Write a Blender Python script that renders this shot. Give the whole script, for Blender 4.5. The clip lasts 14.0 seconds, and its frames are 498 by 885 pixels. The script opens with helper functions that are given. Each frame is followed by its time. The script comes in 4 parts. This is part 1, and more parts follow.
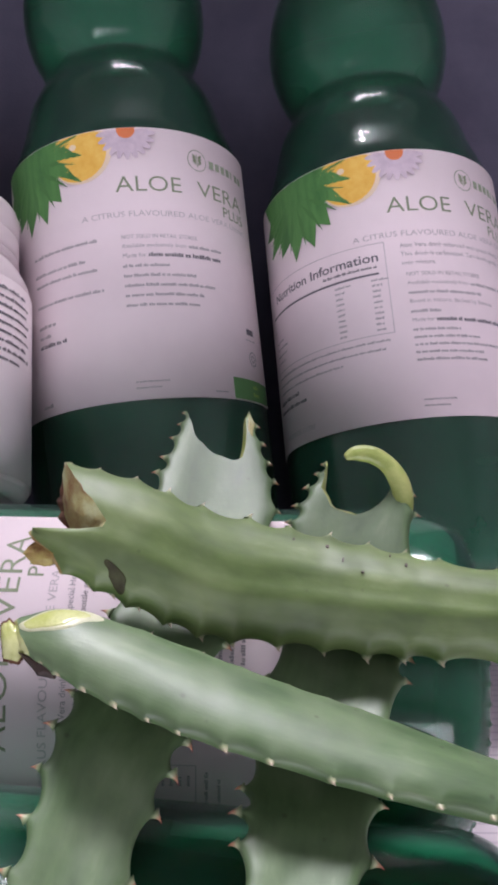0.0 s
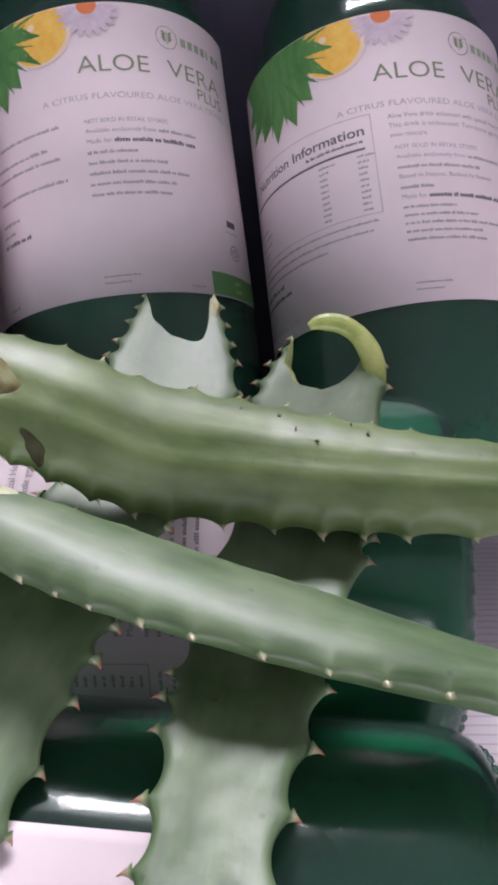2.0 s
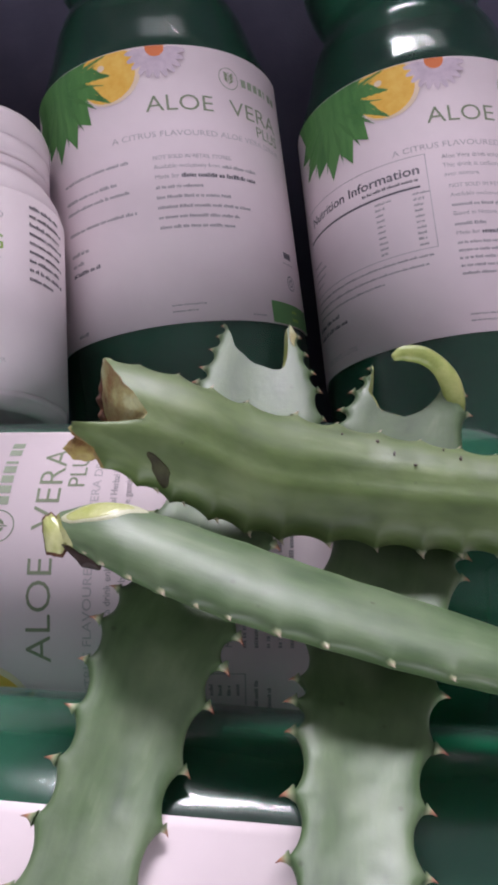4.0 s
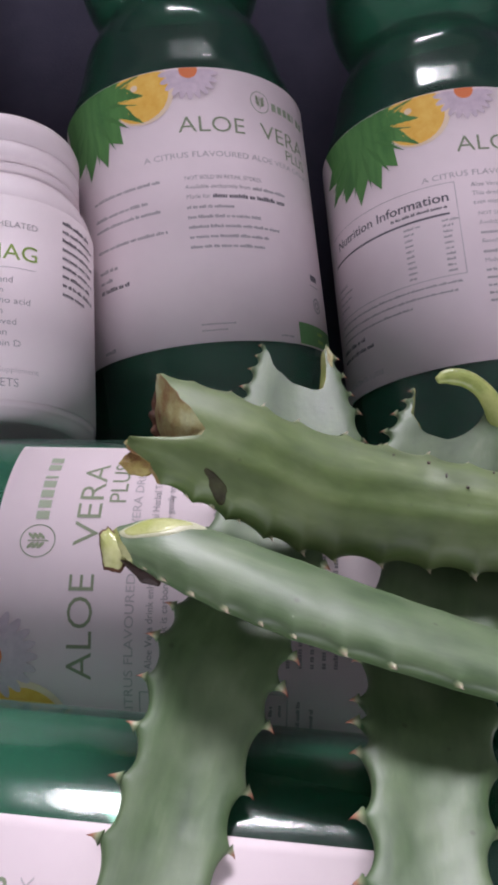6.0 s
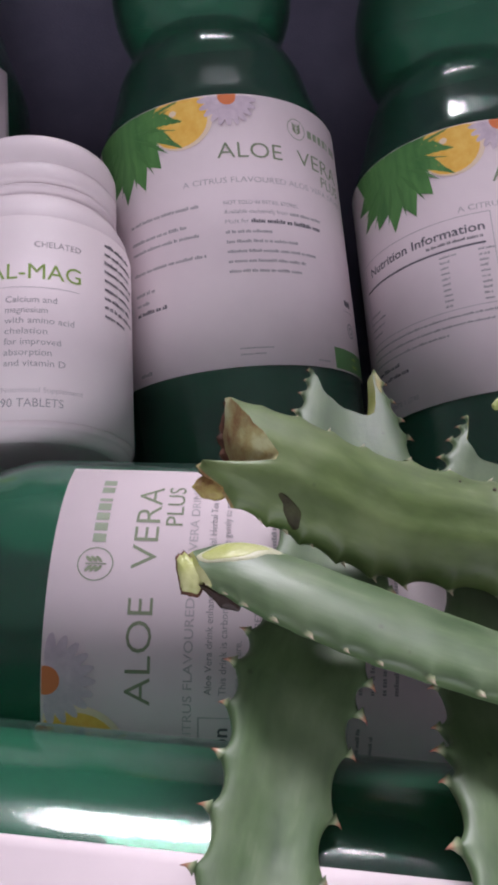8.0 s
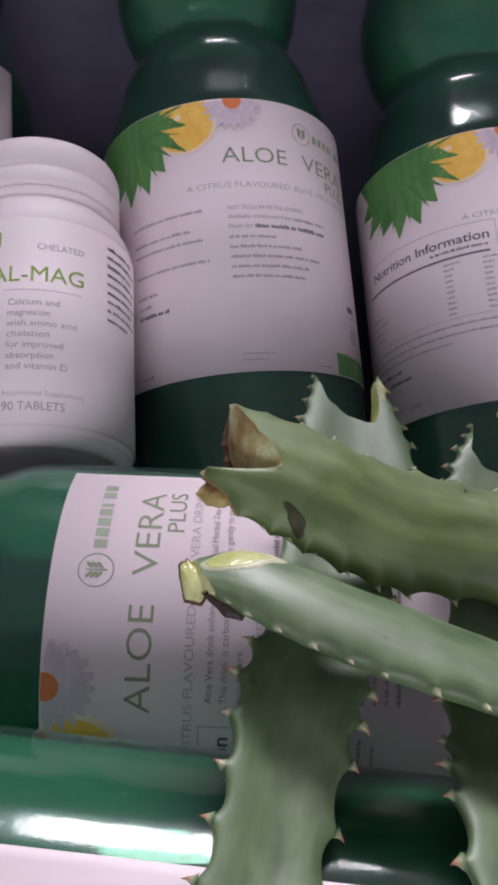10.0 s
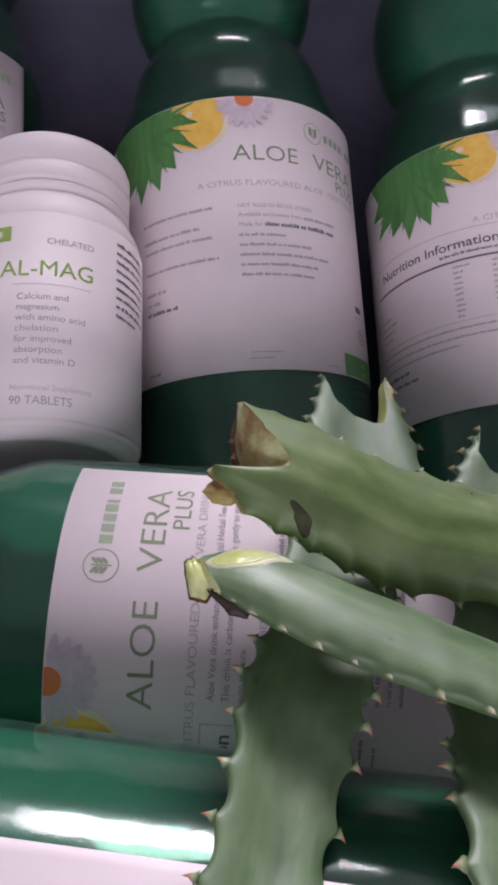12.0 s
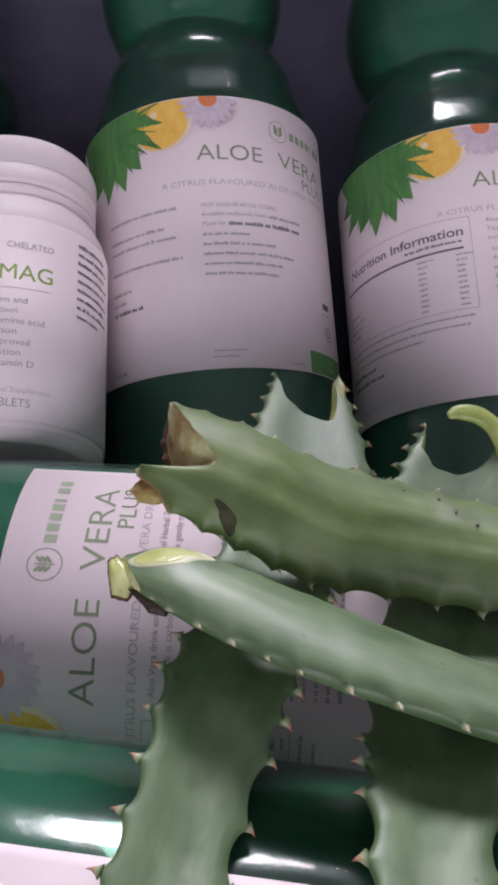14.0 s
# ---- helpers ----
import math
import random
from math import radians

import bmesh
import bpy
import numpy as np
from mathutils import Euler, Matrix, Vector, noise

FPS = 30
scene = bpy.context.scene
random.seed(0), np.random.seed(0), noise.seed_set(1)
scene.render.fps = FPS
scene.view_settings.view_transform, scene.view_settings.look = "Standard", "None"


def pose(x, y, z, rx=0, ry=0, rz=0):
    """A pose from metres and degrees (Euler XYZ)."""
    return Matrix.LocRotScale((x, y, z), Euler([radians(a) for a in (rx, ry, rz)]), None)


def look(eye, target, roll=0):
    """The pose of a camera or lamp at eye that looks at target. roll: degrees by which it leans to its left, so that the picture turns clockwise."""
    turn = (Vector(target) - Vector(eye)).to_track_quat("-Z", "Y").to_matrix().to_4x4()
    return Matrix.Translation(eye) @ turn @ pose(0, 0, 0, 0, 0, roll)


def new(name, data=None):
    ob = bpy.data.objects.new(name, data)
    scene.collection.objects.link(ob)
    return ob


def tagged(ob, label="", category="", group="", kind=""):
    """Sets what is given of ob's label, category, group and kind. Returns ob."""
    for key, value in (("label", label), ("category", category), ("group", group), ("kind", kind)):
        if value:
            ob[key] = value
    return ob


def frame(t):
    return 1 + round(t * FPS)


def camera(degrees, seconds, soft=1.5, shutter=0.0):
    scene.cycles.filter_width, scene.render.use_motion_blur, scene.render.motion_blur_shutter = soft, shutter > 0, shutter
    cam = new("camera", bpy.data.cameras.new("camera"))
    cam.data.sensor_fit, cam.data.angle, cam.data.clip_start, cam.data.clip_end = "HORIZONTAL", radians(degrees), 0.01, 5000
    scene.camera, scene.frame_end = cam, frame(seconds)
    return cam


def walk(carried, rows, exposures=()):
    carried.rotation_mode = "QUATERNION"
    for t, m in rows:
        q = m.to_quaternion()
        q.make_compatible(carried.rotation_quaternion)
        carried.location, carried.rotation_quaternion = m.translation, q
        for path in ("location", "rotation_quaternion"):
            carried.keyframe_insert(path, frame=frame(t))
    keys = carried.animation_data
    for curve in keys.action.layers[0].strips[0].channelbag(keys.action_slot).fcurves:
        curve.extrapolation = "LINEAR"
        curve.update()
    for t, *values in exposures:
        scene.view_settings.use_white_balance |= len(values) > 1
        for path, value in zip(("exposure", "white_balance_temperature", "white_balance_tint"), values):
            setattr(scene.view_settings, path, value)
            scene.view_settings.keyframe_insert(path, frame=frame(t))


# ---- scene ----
cam = camera(31.7, 14.0, soft=3.5)
METRES, EYE, TILT, LEAN, TURN = 0.165, 0.2555, -54.0, -4.6, 0.0
ROWS = [
    (0.0, 0.0, 0.0, 0.0, 1.36, 18.26, 4.14),
    (0.5, 0.0916, 0.0466, -0.0251, 2.35, 17.58, 4.64),
    (1.0, 0.1447, 0.118, -0.0532, 3.61, 16.82, 4.68),
    (1.5, 0.1969, 0.1277, -0.0277, 4.34, 16.17, 4.95),
    (2.0, 0.1169, 0.1687, -0.0863, 4.67, 15.76, 4.92),
    (2.5, 0.0745, 0.138, -0.1052, 4.66, 15.78, 5.04),
    (3.0, 0.0199, 0.1034, -0.1085, 4.41, 15.95, 4.88),
    (3.5, -0.0081, 0.1107, -0.102, 4.08, 16.32, 4.75),
    (4.0, -0.0254, 0.0779, -0.0896, 3.86, 16.9, 4.74),
    (6.5, -0.1585, 0.0748, -0.087, 2.05, 18.69, 3.77),
    (7.0, -0.1988, 0.0702, -0.0837, 1.8, 19.14, 3.73),
    (9.5, -0.2355, 0.0825, -0.0723, 0.78, 19.96, 3.32),
    (10.0, -0.2365, 0.0806, -0.071, 0.81, 19.94, 3.07),
    (10.5, -0.2327, 0.094, -0.0709, 0.95, 19.89, 2.95),
    (11.0, -0.2366, 0.0817, -0.0708, 0.87, 19.84, 2.67),
    (11.5, -0.2439, 0.076, -0.0676, 0.79, 19.93, 2.25),
    (12.0, -0.2415, 0.0812, -0.0704, 0.67, 19.82, 2.0),
    (12.5, -0.2417, 0.0885, -0.0708, 0.63, 19.75, 1.87),
    (13.0, -0.2386, 0.091, -0.0712, 0.61, 19.7, 1.77),
    (13.5, -0.2281, 0.077, -0.0638, 0.63, 19.98, 1.89),
    (14.0, -0.1262, 0.0716, -0.0749, 2.07, 19.62, 2.15),
]

walk(cam, [(t, pose(0, 0, EYE, TILT, LEAN, TURN) @ pose(METRES * x, METRES * y, METRES * z, 90 + pitch, roll, yaw)) for t, x, y, z, yaw, pitch, roll in ROWS],
     exposures=[(0.0, 0.64), (3.0, 0.44), (4.2, 0.40), (6.5, 0.30), (9.5, 0.26), (14.0, 0.32)])

# REC: the frame of the reclining bottles (its z runs along their axes), turned back by TILT onto the level seat
REC = pose(0, 0, EYE, TILT, LEAN, 0)


def rec(p):
    return REC @ Vector(p)


# ---------------------------------------------------------------- world and light
world = bpy.data.worlds.new("world")
scene.world = world
world.use_nodes = True
wn = world.node_tree
sky = wn.nodes.new("ShaderNodeTexSky")
sky.sky_type = "NISHITA"
sky.sun_disc = False
sky.sun_elevation, sky.sun_rotation = radians(48), radians(15)
wn.links.new(sky.outputs[0], wn.nodes["Background"].inputs[0])
wn.nodes["Background"].inputs[1].default_value = 0.1

SEAT_TO_FLOOR = 0.45
WIN = (-0.24, 0.50, 0.90, 1.27)          # window: x from, x to, z from, z to
WALL_Y = 1.10
lamp = bpy.data.lights.new("window_daylight", "AREA")
lamp.shape, lamp.size, lamp.size_y = "RECTANGLE", WIN[1] - WIN[0], WIN[3] - WIN[2]
lamp.energy, lamp.color = 42, (0.98, 0.93, 1.03)
lamp_ob = new("window_daylight", lamp)
lamp_ob.matrix_world = look(((WIN[0] + WIN[1]) / 2, WALL_Y + 0.05, (WIN[2] + WIN[3]) / 2), ((WIN[0] + WIN[1]) / 2 + 0.2, 0, (WIN[2] + WIN[3]) / 2 - 0.60))

FILL_OPENING = (-1.2, 1.0, 0.05, 0.85)          # added unseen opening for fill light: x from, x to, z from, z to
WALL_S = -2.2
# Added fill lamp behind the camera: brightens the labels, no known source there
fill_lamp = bpy.data.lights.new("back_fill_light", "AREA")
fill_lamp.shape, fill_lamp.size, fill_lamp.size_y = "RECTANGLE", FILL_OPENING[1] - FILL_OPENING[0], FILL_OPENING[3] - FILL_OPENING[2]
fill_lamp.energy, fill_lamp.color = 23, (1.0, 0.94, 1.05)
fill_ob = new("back_fill_light", fill_lamp)
fill_mid = ((FILL_OPENING[0] + FILL_OPENING[1]) / 2, (FILL_OPENING[2] + FILL_OPENING[3]) / 2)
fill_ob.matrix_world = look((fill_mid[0], WALL_S - 0.05, fill_mid[1]), (fill_mid[0], 0, fill_mid[1]))


# ---------------------------------------------------------------- materials
def mat(name, colour=(0.5, 0.5, 0.5), rough=0.5, metal=0.0, **more):
    m = bpy.data.materials.new(name)
    m.use_nodes = True
    b = m.node_tree.nodes["Principled BSDF"]
    b.inputs["Base Color"].default_value = (*colour, 1)
    b.inputs["Roughness"].default_value = rough
    b.inputs["Metallic"].default_value = metal
    for k, v in more.items():
        b.inputs[k.replace("_", " ")].default_value = v
    return m


def node(m, kind, **sets):
    n = m.node_tree.nodes.new("ShaderNode" + kind)
    for k, v in sets.items():
        n.inputs[k].default_value = v
    return n


def link(m, a, b):
    m.node_tree.links.new(a, b)


def mottled(m, one, two, scale, detail=4.0, stretch=(1, 1, 1), low=0.35, high=0.65, bump=0.0, bump_scale=None, third=None):
    """Noise between two colours in the object's own space, and a finer relief."""
    b = m.node_tree.nodes["Principled BSDF"]
    tc = node(m, "TexCoord")
    mp = node(m, "Mapping", Scale=stretch)
    link(m, tc.outputs["Object"], mp.inputs[0])
    nz = node(m, "TexNoise", Scale=scale, Detail=detail, Roughness=0.6)
    link(m, mp.outputs[0], nz.inputs[0])
    ramp = node(m, "ValToRGB")
    link(m, nz.outputs[0], ramp.inputs[0])
    e = ramp.color_ramp.elements
    e[0].position, e[0].color = low, (*one, 1)
    e[1].position, e[1].color = high, (*two, 1)
    if third:
        x = e.new(min(0.98, high + 0.12))
        x.color = (*third, 1)
    link(m, ramp.outputs[0], b.inputs["Base Color"])
    if bump:
        fine = node(m, "TexNoise", Scale=bump_scale or scale * 6, Detail=3.0)
        link(m, mp.outputs[0], fine.inputs[0])
        bp = node(m, "Bump", Strength=bump, Distance=0.001)
        link(m, fine.outputs[0], bp.inputs["Height"])
        link(m, bp.outputs[0], b.inputs["Normal"])
    return m


def clear_green(name, tint, rough):
    """Thin green plastic: tinted see-through, with a gloss that grows to the rim."""
    m = bpy.data.materials.new(name)
    m.use_nodes = True
    nt = m.node_tree
    nt.nodes.remove(nt.nodes["Principled BSDF"])
    out = nt.nodes["Material Output"]
    tr = node(m, "BsdfTransparent", Color=(*tint, 1))
    gl = node(m, "BsdfGlossy", Color=(0.95, 1, 0.97, 1), Roughness=rough)
    fr = node(m, "Fresnel", IOR=1.45)
    tc = node(m, "TexCoord")
    nz = node(m, "TexNoise", Scale=60.0, Detail=2.0)
    bp = node(m, "Bump", Strength=0.25, Distance=0.0006)
    link(m, tc.outputs["Object"], nz.inputs[0])
    link(m, nz.outputs[0], bp.inputs["Height"])
    link(m, bp.outputs[0], gl.inputs["Normal"])
    link(m, bp.outputs[0], fr.inputs["Normal"])
    mx = node(m, "MixShader")
    link(m, fr.outputs[0], mx.inputs[0])
    link(m, tr.outputs[0], mx.inputs[1])
    link(m, gl.outputs[0], mx.inputs[2])
    # painted haze: a faint diffuse share, uneven by noise, lifts the greys
    haze = node(m, "BsdfDiffuse", Color=(0.30, 0.56, 0.46, 1))
    haze_share = node(m, "MapRange")
    haze_share.inputs[3].default_value, haze_share.inputs[4].default_value = 0.025, 0.065
    cloud = node(m, "TexNoise", Scale=22.0, Detail=4.0)
    link(m, tc.outputs["Object"], cloud.inputs[0])
    link(m, cloud.outputs[0], haze_share.inputs[0])
    hazed = node(m, "MixShader")
    link(m, haze_share.outputs[0], hazed.inputs[0])
    link(m, mx.outputs[0], hazed.inputs[1])
    link(m, haze.outputs[0], hazed.inputs[2])
    link(m, hazed.outputs[0], out.inputs[0])
    return m


PLASTIC = clear_green("green_bottle_plastic", (0.58, 0.82, 0.70), 0.13)
JUICE = mottled(mat("clear_green_juice", rough=0.03, Transmission_Weight=0.58, IOR=1.34), (0.042, 0.28, 0.18), (0.066, 0.38, 0.25), 14, low=0.3, high=0.7)
PAPER = mottled(mat("label_paper", rough=0.68, Specular_IOR_Level=0.22), (0.76, 0.655, 0.685), (0.82, 0.71, 0.74), 25, bump=0.05)
WHITE_PLASTIC = mottled(mat("white_plastic", rough=0.50, Specular_IOR_Level=0.35), (0.77, 0.675, 0.70), (0.82, 0.72, 0.745), 20, bump=0.04)
INK_GREEN = mat("grey_green_ink", (0.26, 0.30, 0.20), 0.7, Specular_IOR_Level=0.15)
INK_PALE = mat("pale_grey_ink", (0.52, 0.47, 0.49), 0.7, Specular_IOR_Level=0.15)
INK_MID = mat("soft_green_ink", (0.33, 0.38, 0.28), 0.7, Specular_IOR_Level=0.15)
INK_GREY = mat("grey_ink", (0.36, 0.33, 0.35), 0.7, Specular_IOR_Level=0.15)
INK_DARK = mat("dark_ink", (0.14, 0.13, 0.15), 0.7, Specular_IOR_Level=0.15)
INK_LIME = mat("lime_ink", (0.30, 0.42, 0.12), 0.7, Specular_IOR_Level=0.15)
PRINT_GREEN = mottled(mat("printed_leaf_green", rough=0.45), (0.050, 0.170, 0.045), (0.105, 0.275, 0.075), 160, stretch=(1, 1, 0.25))
PRINT_DEEP = mat("printed_deep_green", (0.07, 0.20, 0.06), 0.45)
PRINT_MID = mat("printed_mid_green", (0.065, 0.195, 0.05), 0.45)
PRINT_ORANGE = mottled(mat("printed_orange", rough=0.45), (0.82, 0.46, 0.07), (0.88, 0.58, 0.13), 240)
PRINT_RIND = mat("printed_rind", (0.82, 0.66, 0.50), 0.45)
PRINT_LILAC = mottled(mat("printed_petal", rough=0.45), (0.55, 0.45, 0.53), (0.66, 0.55, 0.62), 300)
PRINT_RED = mat("printed_flower_heart", (0.70, 0.20, 0.07), 0.45)
PRINT_LEMON = mat("printed_lemon", (0.72, 0.72, 0.30), 0.45)
CUSHION = mottled(mat("dark_purple_fabric", rough=0.9), (0.074, 0.068, 0.104), (0.096, 0.088, 0.130), 30, bump=0.25, bump_scale=900)
WALL = mottled(mat("wall_paint", rough=0.8), (0.46, 0.45, 0.48), (0.51, 0.50, 0.53), 3, bump=0.1)
FLOOR = mottled(mat("floor_board", rough=0.5), (0.16, 0.10, 0.06), (0.22, 0.14, 0.09), 6, stretch=(1, 8, 1))
FRAME = mat("window_frame_paint", (0.75, 0.74, 0.73), 0.4)


def leaf_mat(name, dark, light, pale):
    """Waxy skin: streaks along the leaf, pale bloom in patches, a few dark specks and raised scratches."""
    m = mat(name, light, 0.33)
    b = m.node_tree.nodes["Principled BSDF"]
    tc = node(m, "TexCoord")
    mp = node(m, "Mapping", Scale=(2.2, 6.0, 1.0))
    link(m, tc.outputs["UV"], mp.inputs[0])
    streak = node(m, "TexNoise", Scale=1.5, Detail=3.5, Roughness=0.5)
    link(m, mp.outputs[0], streak.inputs[0])
    ramp = node(m, "ValToRGB")
    link(m, streak.outputs[0], ramp.inputs[0])
    e = ramp.color_ramp.elements
    e[0].position, e[0].color = 0.24, (*dark, 1)
    e[1].position, e[1].color = 0.62, (*light, 1)
    x = e.new(0.88)
    x.color = (*pale, 1)
    bloom = node(m, "TexNoise", Scale=70.0, Detail=3.0)
    link(m, tc.outputs["Object"], bloom.inputs[0])
    br = node(m, "ValToRGB")
    link(m, bloom.outputs[0], br.inputs[0])
    br.color_ramp.elements[0].position, br.color_ramp.elements[1].position = 0.45, 0.75
    br.color_ramp.elements[1].color = (0.45, 0.45, 0.45, 1)
    mx = node(m, "MixRGB")
    mx.inputs[2].default_value = (*pale, 1)
    link(m, br.outputs[0], mx.inputs[0])
    link(m, ramp.outputs[0], mx.inputs[1])
    cells = node(m, "TexVoronoi", Scale=130.0)
    link(m, tc.outputs["Object"], cells.inputs[0])
    sr = node(m, "ValToRGB")
    link(m, cells.outputs["Distance"], sr.inputs[0])
    sr.color_ramp.elements[0].position, sr.color_ramp.elements[0].color = 0.045, (0.35, 0.30, 0.25, 1)
    sr.color_ramp.elements[1].position, sr.color_ramp.elements[1].color = 0.09, (1, 1, 1, 1)
    mul = node(m, "MixRGB")
    mul.blend_type = "MULTIPLY"
    mul.inputs[0].default_value = 0.5
    link(m, mx.outputs[0], mul.inputs[1])
    link(m, sr.outputs[0], mul.inputs[2])
    link(m, mul.outputs[0], b.inputs["Base Color"])
    rr = node(m, "MapRange")
    rr.inputs[3].default_value, rr.inputs[4].default_value = 0.42, 0.60
    link(m, streak.outputs[0], rr.inputs[0])
    link(m, rr.outputs[0], b.inputs["Roughness"])
    bp = node(m, "Bump", Strength=0.12, Distance=0.0012)
    link(m, streak.outputs[0], bp.inputs["Height"])
    fine = node(m, "TexNoise", Scale=500.0, Detail=2.0)
    link(m, tc.outputs["Object"], fine.inputs[0])
    bp2 = node(m, "Bump", Strength=0.10, Distance=0.0005)
    link(m, fine.outputs[0], bp2.inputs["Height"])
    link(m, bp.outputs[0], bp2.inputs["Normal"])
    link(m, bp2.outputs[0], b.inputs["Normal"])
    b.inputs["Specular IOR Level"].default_value = 0.60
    b.inputs["Coat Weight"].default_value = 0.10
    b.inputs["Coat Roughness"].default_value = 0.30
    b.inputs["Subsurface Weight"].default_value = 0.10
    b.inputs["Subsurface Radius"].default_value = (0.003, 0.006, 0.002)
    return m


LEAF_OLIVE = leaf_mat("aloe_skin_olive", (0.050, 0.090, 0.018), (0.110, 0.168, 0.045), (0.230, 0.290, 0.130))
LEAF_BLUE = leaf_mat("aloe_skin_blue_green", (0.044, 0.088, 0.032), (0.096, 0.160, 0.066), (0.205, 0.265, 0.155))
FLESH = mottled(mat("aloe_cut_flesh", rough=0.25), (0.40, 0.44, 0.13), (0.58, 0.60, 0.30), 120, bump=0.2)
CURL_SKIN = mottled(mat("aloe_curled_rind", rough=0.35), (0.20, 0.28, 0.05), (0.42, 0.46, 0.16), 140, bump=0.2)
SCAR = mottled(mat("aloe_dry_scar", rough=0.6), (0.22, 0.105, 0.040), (0.38, 0.34, 0.15), 130, bump=0.5, low=0.36, high=0.55, third=(0.48, 0.50, 0.28))
PALE_RIM = mottled(mat("aloe_pale_rim", rough=0.4), (0.42, 0.44, 0.24), (0.58, 0.58, 0.42), 200, bump=0.2)
RUST = mottled(mat("aloe_rust_edge", rough=0.7), (0.06, 0.022, 0.012), (0.17, 0.070, 0.032), 300, bump=0.6)
OCHRE = mottled(mat("aloe_ochre_rind", rough=0.45), (0.20, 0.09, 0.03), (0.46, 0.40, 0.12), 220, bump=0.4)
BROWN = mottled(mat("aloe_brown_rot", rough=0.5), (0.022, 0.012, 0.010), (0.060, 0.034, 0.024), 150, bump=0.4)
BRUISE = mottled(mat("aloe_bruise", rough=0.6, Specular_IOR_Level=0.25), (0.030, 0.026, 0.014), (0.060, 0.066, 0.026), 170, bump=0.3)


def thorn_mat(name, middle, tip):
    m = mat(name, (0.3, 0.4, 0.2), 0.35)
    b = m.node_tree.nodes["Principled BSDF"]
    tc = node(m, "TexCoord")
    sp = node(m, "SeparateXYZ")
    link(m, tc.outputs["Generated"], sp.inputs[0])
    r = node(m, "ValToRGB")
    link(m, sp.outputs[2], r.inputs[0])
    e = r.color_ramp.elements
    e[0].position, e[0].color = 0.05, (0.13, 0.19, 0.09, 1)
    e[1].position, e[1].color = 1.0, (*tip, 1)
    for at, tint in ((0.30, (0.34, 0.37, 0.22, 1)), (0.58, middle)):
        x = e.new(at)
        x.color = tint
    link(m, r.outputs[0], b.inputs["Base Color"])
    return m


THORN_PALE = thorn_mat("pale_thorn", (0.50, 0.44, 0.30, 1), (0.62, 0.50, 0.42))
THORN_RED = thorn_mat("red_tipped_thorn", (0.42, 0.22, 0.13, 1), (0.34, 0.08, 0.06))

# striped cotton: fine threads running along x
CLOTH = mat("striped_cotton", (0.6, 0.5, 0.55), 0.85)
b = CLOTH.node_tree.nodes["Principled BSDF"]
tc = node(CLOTH, "TexCoord")
mp = node(CLOTH, "Mapping", Rotation=(0, 0, radians(2)))
link(CLOTH, tc.outputs["Object"], mp.inputs[0])
sp = node(CLOTH, "SeparateXYZ")
link(CLOTH, mp.outputs[0], sp.inputs[0])
cnz = node(CLOTH, "TexNoise", Scale=14.0, Detail=3.0)
link(CLOTH, mp.outputs[0], cnz.inputs[0])
freq = node(CLOTH, "Math")
freq.operation = "MULTIPLY"
freq.inputs[1].default_value = 2 * math.pi / 0.0031
link(CLOTH, sp.outputs[1], freq.inputs[0])
wob = node(CLOTH, "Math")
wob.operation = "MULTIPLY_ADD"
wob.inputs[1].default_value = 2.2
link(CLOTH, cnz.outputs[0], wob.inputs[0])
link(CLOTH, freq.outputs[0], wob.inputs[2])
sn = node(CLOTH, "Math")
sn.operation = "SINE"
link(CLOTH, wob.outputs[0], sn.inputs[0])
cr = node(CLOTH, "ValToRGB")
link(CLOTH, sn.outputs[0], cr.inputs[0])
cr.color_ramp.elements[0].position, cr.color_ramp.elements[0].color = 0.72, (0.84, 0.75, 0.80, 1)
cr.color_ramp.elements[1].position, cr.color_ramp.elements[1].color = 0.95, (0.64, 0.555, 0.625, 1)
link(CLOTH, cr.outputs[0], b.inputs["Base Color"])
bp = node(CLOTH, "Bump", Strength=0.10, Distance=0.0003)
link(CLOTH, sn.outputs[0], bp.inputs["Height"])
link(CLOTH, bp.outputs[0], b.inputs["Normal"])


# ---------------------------------------------------------------- mesh helpers
def part(name, bm, material, parent=None, label="", smooth=True, solid=False):
    me = bpy.data.meshes.new(name)
    bmesh.ops.recalc_face_normals(bm, faces=bm.faces[:])
    if solid and bm.calc_volume(signed=True) < 0:
        bmesh.ops.reverse_faces(bm, faces=bm.faces[:])
    bm.to_mesh(me)
    bm.free()
    if smooth:
        for p in me.polygons:
            p.use_smooth = True
    me.materials.append(material)
    ob = new(name, me)
    if parent:
        ob.parent = parent
    if label:
        ob["label"] = label
    return ob


def box(lo, hi, bevel=0.0):
    bm = bmesh.new()
    bmesh.ops.create_cube(bm, size=1)
    for v in bm.verts:
        v.co = [lo[i] + (v.co[i] + 0.5) * (hi[i] - lo[i]) for i in range(3)]
    if bevel:
        bmesh.ops.bevel(bm, geom=bm.edges[:], offset=bevel, segments=3, affect="EDGES")
    return bm


